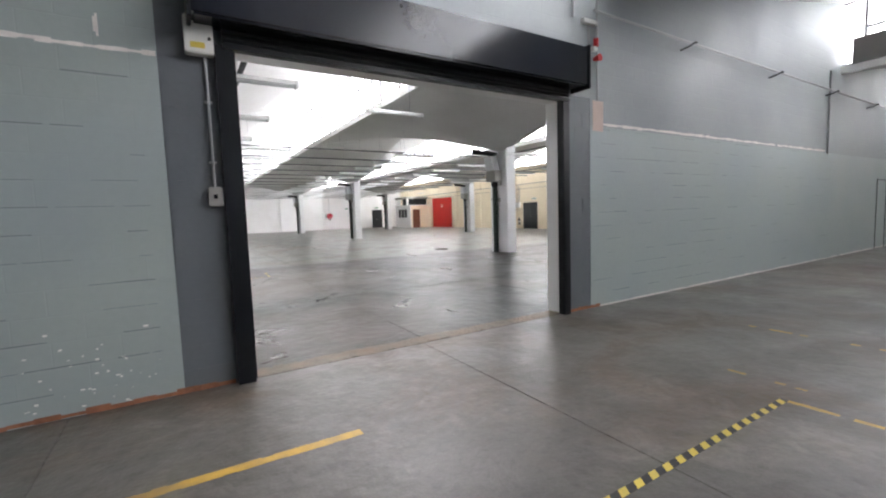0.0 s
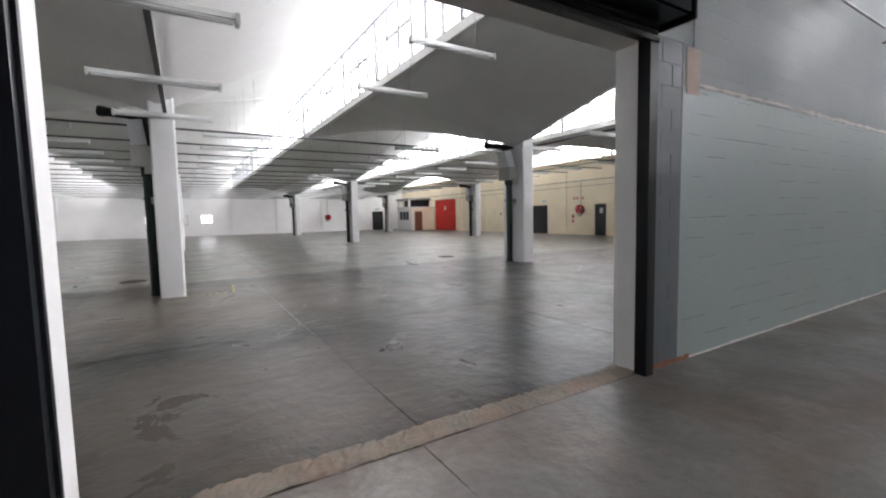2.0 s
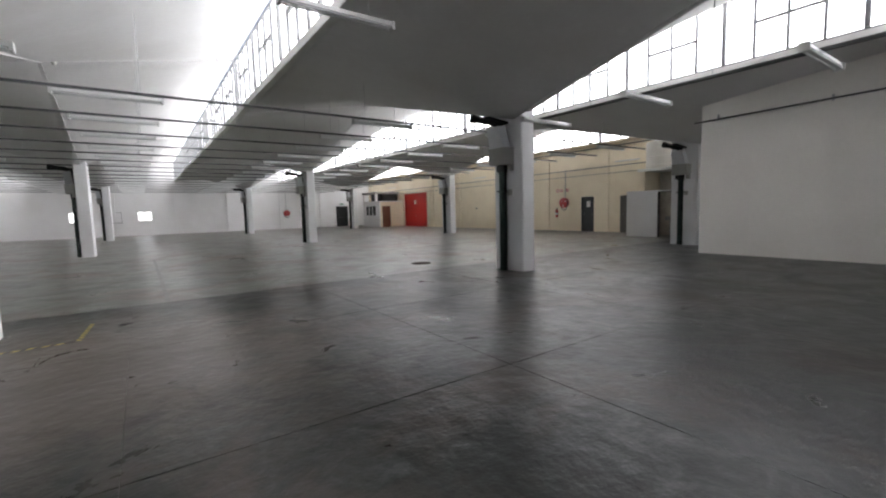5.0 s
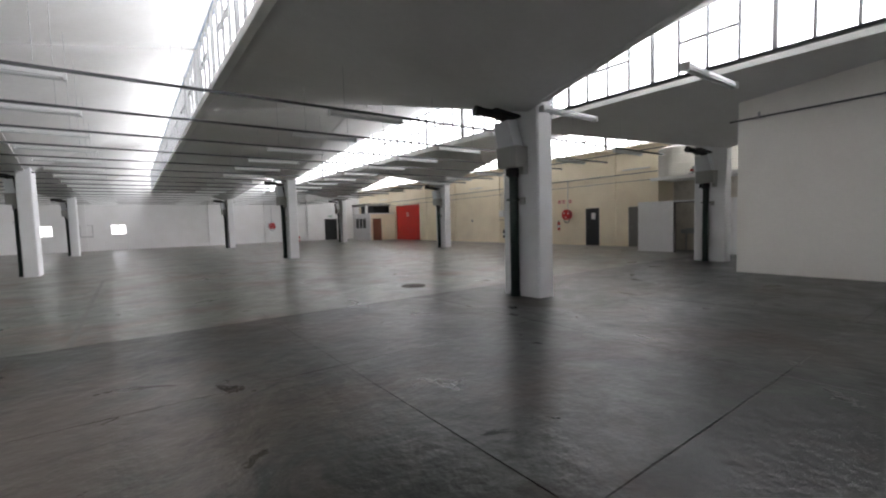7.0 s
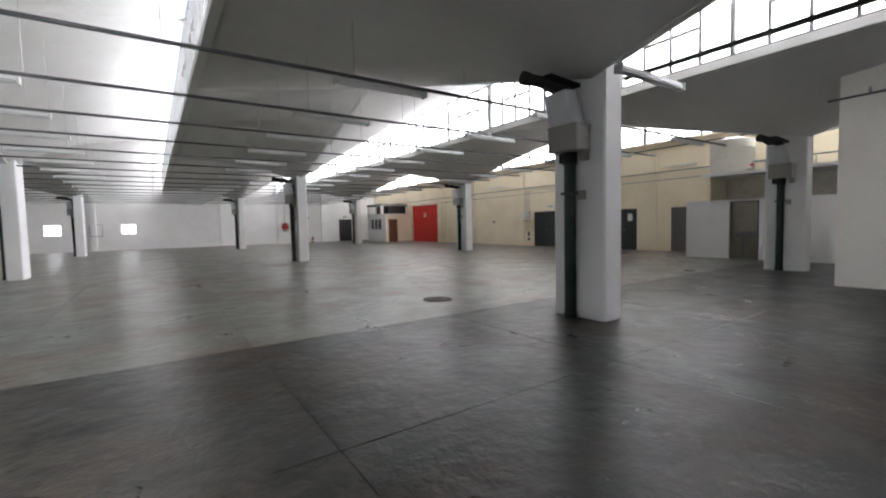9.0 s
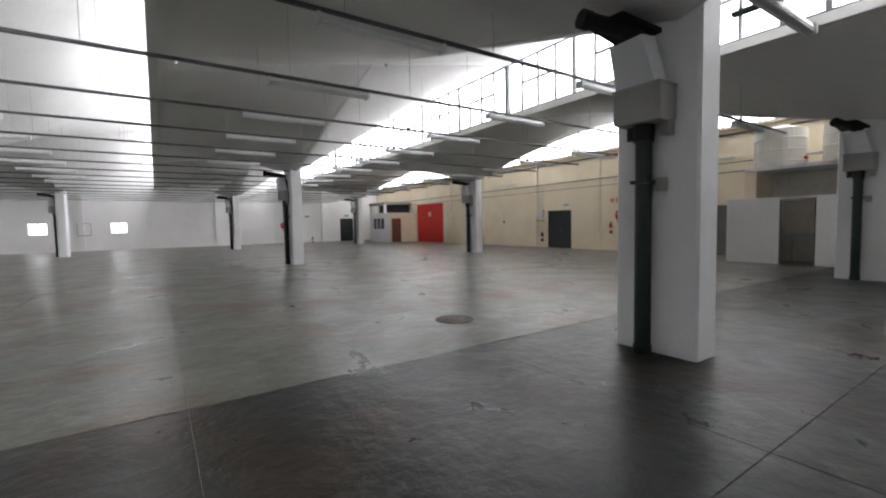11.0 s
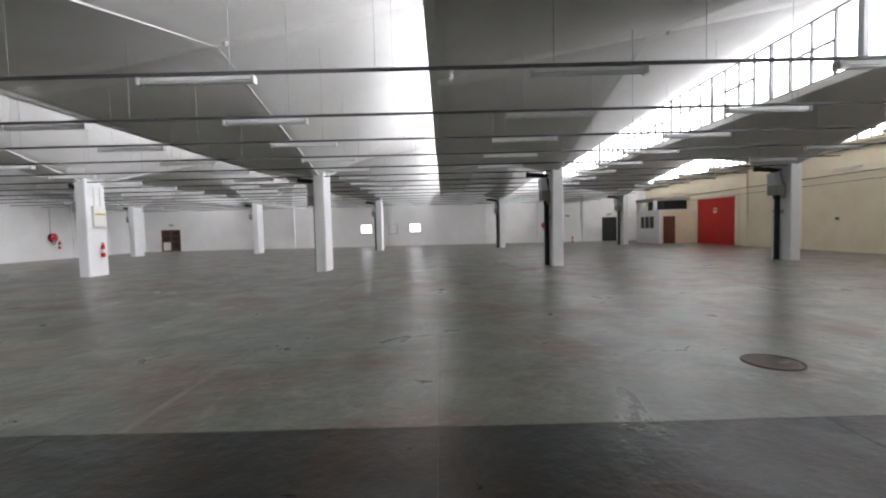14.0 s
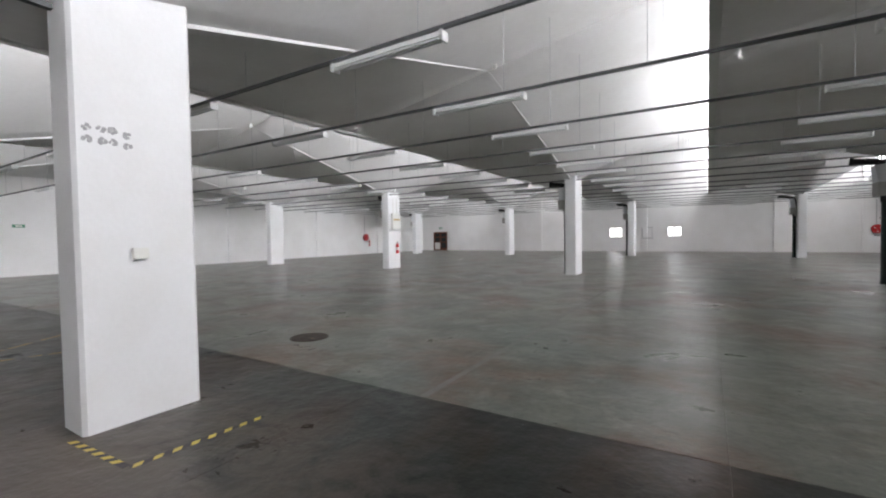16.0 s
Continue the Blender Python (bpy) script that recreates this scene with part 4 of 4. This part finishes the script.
for z, r in ((3.62, 0.02), (3.25, 0.012), (4.72, 0.03)):
    t = thing("wall_cable", "dark cable run along the cream wall", "cable", (WX, 32, z))
    part("cable", rod(bmesh.new(), (WX - 0.09, 12.0, z + 0.1), (WX - 0.09, Y1 - 0.02, z - 0.08), r, 8), M_TRUNK, t)
    for y in range(13, 51, 3):
        part("clip", B(WX - 0.115, y, z + 0.08 - 0.18 * (y - 12) / 39, WX, y + 0.03, z + 0.1 - 0.18 * (y - 12) / 39), M_STEEL, t)
for y in (19.2, 31.5, 45.6):
    t = thing("wall_light", "unlit fluorescent fitting on the cream wall", "wall light", (WX, y, 3.9), "light fittings on the east wall")
    part("body", B(WX - 0.07, y - 0.7, 3.88, WX, y + 0.7, 3.94, bevel=0.006), M_FITTING, t)
    part("tube", rod(bmesh.new(), (WX - 0.085, y - 0.66, 3.9), (WX - 0.085, y + 0.66, 3.9), 0.014, 8), M_TUBE, t)

# kiosk in the far corner
t = thing("kiosk", "white office kiosk with a dark window and a brown door", "kiosk", (23.6, 45.4, 0))
bm = bmesh.new()
box(bm, 22.3, 43.5, 0, 22.42, 44.3, 2.45)
box(bm, 22.3, 46.6, 0, 22.42, 47.2, 2.45)
box(bm, 22.3, 44.3, 0, 22.42, 46.6, 1.15)
box(bm, 22.3, 44.3, 2.06, 22.42, 46.6, 2.45)
part("front_wall", bm, M_WHITE, t)
part("window", B(22.35, 44.3, 1.15, 22.37, 46.6, 2.06), M_DARKDOOR, t, "dark glazed hatch")
for y in (44.3, 45.05, 45.8, 46.55):
    part("window_bar", B(22.31, y, 1.15, 22.345, y + 0.05, 2.06), M_WHITE, t)
bm = bmesh.new()
box(bm, 22.42, 43.5, 0, 22.6, 43.62, 2.45)
box(bm, 23.5, 43.5, 0, WX, 43.62, 2.45)
box(bm, 22.6, 43.5, 2.03, 23.5, 43.62, 2.45)
part("side_wall", bm, M_CREAM, t, "cream side wall")
d = part("door", B(22.6, 43.53, 0.01, 23.5, 43.58, 2.03), M_BROWN, t, "brown timber door")
handle(d, 23.42, 43.53, 1.0, 0, -1)
part("back_wall", B(22.42, 47.08, 0, WX, 47.2, 2.45), M_WHITE, t)
part("roof", B(22.25, 43.45, 2.45, WX, 47.25, 2.53, bevel=0.01), M_WHITE, t)
# solid block in the loft opening; dark colour stands in for the shade inside
part("loft_back", B(23.2, 44.6, 2.53, WX, 47.1, 3.25), M_DARKDOOR, t, "dark block with the shade of the loft opening put into its colour")
part("loft_roof", B(22.25, 44.2, 3.25, WX, 47.25, 3.45, bevel=0.015), M_HOPPER, t, "grey loft roof slab")
part("loft_post", B(22.3, 44.22, 2.53, 22.5, 44.45, 3.25), M_WHITE, t)
part("loft_post", B(22.3, 47.0, 2.53, 22.5, 47.2, 3.25), M_WHITE, t)

# washroom block with water tanks
setting("wall_washroom_front", box(box(B(22.57, 16.22, 0, 22.69, 17.75, 2.15), 22.57, 12.6, 0, 22.69, 15.3, 2.15), 22.57, 15.3, 2.08, 22.69, 16.22, 2.15), M_WHITE, "low white partition with a doorway", "wall")
setting("wall_washroom_side", B(22.69, 17.63, 0, WX, 17.75, 2.15), M_WHITE, "low white side partition", "wall")
setting("wall_washroom_block", B(22.75, 16.95, 0, WX, 17.2, 3.04), M_CREAM, "cream wall carrying the tank slab", "wall")
setting("wall_washroom_back", B(24.1, 12.6, 0, 24.2, 16.95, 3.04), M_TILE, "tiled washroom wall", "wall")
setting("slab_washroom", B(22.62, 11.98, 3.04, WX, 17.25, 3.17, bevel=0.01), M_BEAM, "pale concrete slab over the washroom", "slab")
bm = box(box(B(22.56, 15.3, 0, 22.70, 15.34, 2.08), 22.56, 16.18, 0, 22.70, 16.22, 2.08), 22.56, 15.34, 2.04, 22.70, 16.18, 2.08)
setting("trim_washroom", bm, M_GREYDOOR, "dark steel door frame of the washroom", "trim")
t = thing("wash_trough", "steel wash trough with a tap against a tiled wall", "sink", (23.9, 15.4, 0.85))
bm = box(B(23.6, 14.3, 0.74, 24.1, 16.4, 0.78), 23.6, 14.3, 0.78, 23.63, 16.4, 0.92)
box(bm, 24.07, 14.3, 0.78, 24.1, 16.4, 0.96)
part("trough", bm, M_STEEL, t)
part("tap", sweep(bmesh.new(), [(24.08, 15.4, 1.1), (23.95, 15.4, 1.12), (23.93, 15.4, 1.05)], 0.012, 8), M_STEEL, t)
for y in (14.5, 16.2):
    part("leg", B(23.7, y, 0, 23.74, y + 0.04, 0.74), M_STEEL, t)
for y, r, h in ((16.62, 0.72, 1.25), (14.85, 0.62, 1.15)):
    t = thing("water_tank", "white plastic water tank with raised ribs on the slab", "water tank", (23.7, y, 3.17))
    bm = rod(bmesh.new(), (23.7, y, 3.17), (23.7, y, 3.17 + h), r, 32)
    rod(bm, (23.7, y, 3.17 + h), (23.7, y, 3.30 + h), r, 32, r * 0.4)
    part("shell", bm, M_TANK, t)
    for k in range(3):
        part("rib", ring(bmesh.new(), (23.7, y, 3.35 + k * h * 0.3), (0, 0, 1), r, 0.025, 32, 6), M_TANK, t)
    part("lid", rod(bmesh.new(), (23.7, y, 3.30 + h), (23.7, y, 3.35 + h), r * 0.35, 20), M_TANK, t)
t = thing("tank_pipe", "bent pipe with a valve between the tanks", "pipe", (23.2, 15.7, 3.2))
part("pipe", sweep(bmesh.new(), [(23.4, 16.05, 3.25), (23.2, 15.75, 3.25), (23.2, 15.75, 3.5), (23.4, 15.4, 3.5)], 0.03, 8), M_STEEL, t)
part("valve", rod(bmesh.new(), (23.2, 15.75, 3.38), (23.1, 15.75, 3.38), 0.05, 12), M_FIRE, t)
t = thing("room_pipe", "dark pipe along the top of the white partition", "pipe", (17.0, 8.7, 3.9))
part("pipe", rod(bmesh.new(), (17.0, 5.7, 3.98), (17.0, 12.15, 3.88), 0.022, 10), M_TRUNK, t)
for y in (6.5, 9.0, 11.5):
    part("bracket", B(16.98, y, 3.87, 17.05, y + 0.03, 4.02), M_STEEL, t)

# ---- end wall and west wall ----
for k, (x0, x1, z0, z1) in enumerate(((3.1, 4.12, 1.25, 2.06), (-1.45, -0.42, 1.22, 2.06))):
    w = thing(f"window_end_{k}", "small two-pane window in the end wall, glaring with daylight", "window", ((x0 + x1) / 2, Y1, z0), kind="structure")
    bm = box(box(B(x0, Y1 + 0.1, z0, x1, Y1 + 0.15, z0 + 0.04), x0, Y1 + 0.1, z1 - 0.04, x1, Y1 + 0.15, z1), x0, Y1 + 0.1, z0 + 0.04, x0 + 0.04, Y1 + 0.15, z1 - 0.04)
    box(bm, x1 - 0.04, Y1 + 0.1, z0 + 0.04, x1, Y1 + 0.15, z1 - 0.04)
    box(bm, (x0 + x1) / 2 - 0.02, Y1 + 0.1, z0 + 0.04, (x0 + x1) / 2 + 0.02, Y1 + 0.15, z1 - 0.04)
    part("window_frame", bm, M_SIGN, w)
    for a, b in ((x0 + 0.04, (x0 + x1) / 2 - 0.02), ((x0 + x1) / 2 + 0.02, x1 - 0.04)):
        o = part("pane", B(a, Y1 + 0.12, z0 + 0.04, b, Y1 + 0.126, z1 - 0.04), M_GLASS, w)
        o.visible_shadow = False
    part("window_sill", B(x0 - 0.05, Y1 - 0.03, z0 - 0.04, x1 + 0.05, Y1 + 0.1, z0, bevel=0.005), M_WHITE, w)
for k, x in enumerate((-7.74, 1.406, 5.978, 10.3, 15.1, 19.3)):
    setting(f"pilaster_{k}", B(x - 0.2, Y1 - 0.1, 0, x + 0.2, Y1, 6.3, bevel=0.008), M_WHITE, "shallow white pilaster on the end wall", "pilaster")
for k, y in enumerate((20.84, 28.46, 36.08, 43.7)):
    setting(f"pilaster_west_{k}", B(X0, y - 0.2, 0, X0 + 0.1, y + 0.2, 4.75, bevel=0.008), M_WHITE, "shallow white pilaster on the long wall", "pilaster")


def door_n(name, x0, x1, h, mat, label, leaves, glazed=False):
    t = thing(name, label, "door", ((x0 + x1) / 2, Y1, 0), kind="structure")
    bm = box(box(B(x0, Y1 - 0.015, 0, x0 + 0.06, Y1 + 0.1, h), x1 - 0.06, Y1 - 0.015, 0, x1, Y1 + 0.1, h), x0 + 0.06, Y1 - 0.015, h - 0.06, x1 - 0.06, Y1 + 0.1, h)
    part("door_frame", bm, mat, t)
    w = (x1 - x0 - 0.12) / leaves
    for k in range(leaves):
        a = x0 + 0.06 + k * w
        leaf = part("door_leaf", B(a + 0.004, Y1 + 0.03, 0.01, a + w - 0.004, Y1 + 0.08, h - 0.065, bevel=0.003), mat, t)
        if glazed:
            for z0, z1 in ((0.95, 1.4), (1.5, 1.85)) if k == 0 else ((0.25, 0.85), (0.95, 1.4), (1.5, 1.85)):
                part("glazing_bar", B(a + 0.1, Y1 + 0.02, z0, a + w - 0.1, Y1 + 0.029, z1), M_DARKDOOR, leaf, "dark glass panel")
            if k == 0:
                part("kick_panel", B(a + 0.06, Y1 + 0.018, 0.1, a + w - 0.06, Y1 + 0.029, 0.85), M_SIGN, leaf, "pale lower panel")
        handle(leaf, a + (0.1 if k else w - 0.1), Y1 + 0.03, 1.0, 0, -1)
    part("back_panel", B(x0 - 0.1, Y1 + 0.2, 0, x1 + 0.1, Y1 + 0.24, h + 0.1), mat, t)


door_n("door_5", 20.95, 22.3, 2.2, M_DARKDOOR, "closed black double door in the end wall", 2)
door_n("door_6", -19.95, -18.2, 2.0, M_BROWN, "brown framed glazed double door in the end wall", 2, True)
sign_on_wall(17.74, Y1, 2.33, 0.4, 0.16, "y", M_SIGNGREEN, "green exit sign on the end wall")
sign_on_wall(21.6, Y1, 2.38, 0.45, 0.16, "y", M_SIGNGREEN, "green exit sign above the black door")
sign_on_wall(-19.0, Y1, 2.35, 0.4, 0.16, "y", M_SIGNGREEN, "green exit sign above the glazed door")
t = thing("wall_sign", "green exit sign on the white wall", "sign", (X0, 18.0, 2.3))
part("plate", B(X0, 17.8, 2.29, X0 + 0.012, 18.25, 2.43), M_SIGNGREEN, t)
part("mark", B(X0 + 0.012, 17.9, 2.33, X0 + 0.014, 18.15, 2.39), M_SIGN, t)
t = thing("white_board", "white framed board on the end wall", "board", (1.9, Y1, 1.2))
part("board", B(1.2, Y1 - 0.02, 1.2, 1.95, Y1, 2.0, bevel=0.004), M_WHITE, t)
for a, b, c, d in ((1.17, 1.2, 1.16, 2.03), (1.95, 1.98, 1.16, 2.03), (1.2, 1.95, 2.0, 2.03)):
    part("frame", B(a, Y1 - 0.03, c, b, Y1, d), M_BAR, t)
part("shelf", B(1.17, Y1 - 0.1, 1.11, 1.98, Y1, 1.16), M_BAR, t)
part("conduit", rod(bmesh.new(), (1.35, Y1 - 0.02, 2.03), (1.35, Y1 - 0.02, 3.4), 0.018), M_STEEL, t)
part("conduit", rod(bmesh.new(), (1.6, Y1 - 0.015, 2.0), (1.6, Y1 - 0.015, 3.4), 0.012), M_STEEL, t)

# fixtures on single columns
cx = CX[2] + 0.24
bm = bmesh.new()
rnd = random.Random(21)
for r in range(2):
    for k in range(4):
        y, z = 12.90 + (0.0, 0.1, 0.18, 0.285)[k] + rnd.uniform(-0.008, 0.008), 2.525 - 0.095 * r - 0.02 * (k == 3)
        for q in range(4 if (r, k) == (0, 0) else 9):
            a = rnd.uniform(0, 6.28)
            yy, zz, s = y + 0.023 * math.cos(a), z + 0.018 * math.sin(a), rnd.uniform(0.009, 0.019)
            prism(bm, [(cx, yy - s, zz - s * 0.6), (cx, yy, zz - s), (cx, yy + s, zz - s * 0.3), (cx, yy + s * 0.7, zz + s * 0.8), (cx, yy - s * 0.6, zz + s)], (rnd.uniform(0.001, 0.003), 0, 0))
tagged(part("glue_residue", bm, M_SMUDGE), "two rows of grey glue marks on the column", "glue marks", kind="stuff")
t = thing("socket_box", "blank white socket box on the column", "socket", (cx, 13.24, 1.43))
part("box", B(cx, 13.18, 1.43, cx + 0.04, 13.31, 1.53, bevel=0.008), M_PLASTIC, t)
cz = CX[1] + 0.24
t = thing("fuse_box", "white fuse box with breakers on the column", "electrical box", (cz, 28.5, 1.95))
part("case", B(cz, 28.25, 1.95, cz + 0.12, 28.85, 2.75, bevel=0.01), M_PLASTIC, t)
part("breaker_strip", B(cz + 0.12, 28.3, 2.4, cz + 0.125, 28.8, 2.47), M_YELLOW, t, "ochre breaker strip")
part("conduit", rod(bmesh.new(), (cz + 0.03, 28.4, 2.75), (cz + 0.03, 28.4, 3.5), 0.02), M_PLASTIC, t)
part("conduit", rod(bmesh.new(), (cz + 0.03, 28.7, 2.75), (cz + 0.03, 28.7, 3.5), 0.02), M_PLASTIC, t)
extinguisher(cz + 0.09, 28.62, 0.75, "red extinguisher hung on the white column")

# annex door
t = thing("door_annex", "closed dark door in the annex wall", "door", (18.75, 5.40, 0), kind="structure")
part("door_leaf", B(18.33, 5.44, 0.01, 19.17, 5.49, 2.02, bevel=0.003), M_DARKDOOR, t)
bm = box(box(B(18.3, 5.375, 0, 18.34, 5.51, 2.05), 19.16, 5.375, 0, 19.2, 5.51, 2.05), 18.34, 5.375, 2.02, 19.16, 5.51, 2.05)
part("door_frame", bm, M_DARKDOOR, t)

# board standing in the annex window
t = thing("window_board", "dark board standing in the annex window", "board", (15.1, 4.9, 4.8))
part("board", B(15.03, 3.4, 4.80, 15.09, 5.16, 5.40, bevel=0.005), M_GREYDOOR, t)

# painted blocks that stand out of the grey bands beside the shutter
rnd = random.Random(31)
for band, x0, x1, top in ((band_right, 5.25, 5.745, 15), (band_left, 0.615, 1.015, 17)):
    whole = mesh_of("brick", B(-0.121, -0.005, -0.096, 0.121, 0.0, 0.096, bevel=0.0022), M_GREY)
    for row in range(top):
        cut = x0 + (0.30 if row % 2 else 0.16) * (x1 - x0) / 0.45
        for a, b in ((x0, cut), (cut, x1)):
            o = new("brick", whole)
            o.matrix_basis = pose((a + b) / 2, 5.391 + rnd.uniform(0, 0.002), 0.1 + 0.2 * row, 0, rnd.uniform(-0.4, 0.4), 0) @ Matrix.Diagonal(((b - a - 0.005) / 0.242, 1, 1, 1))
            o.parent = band
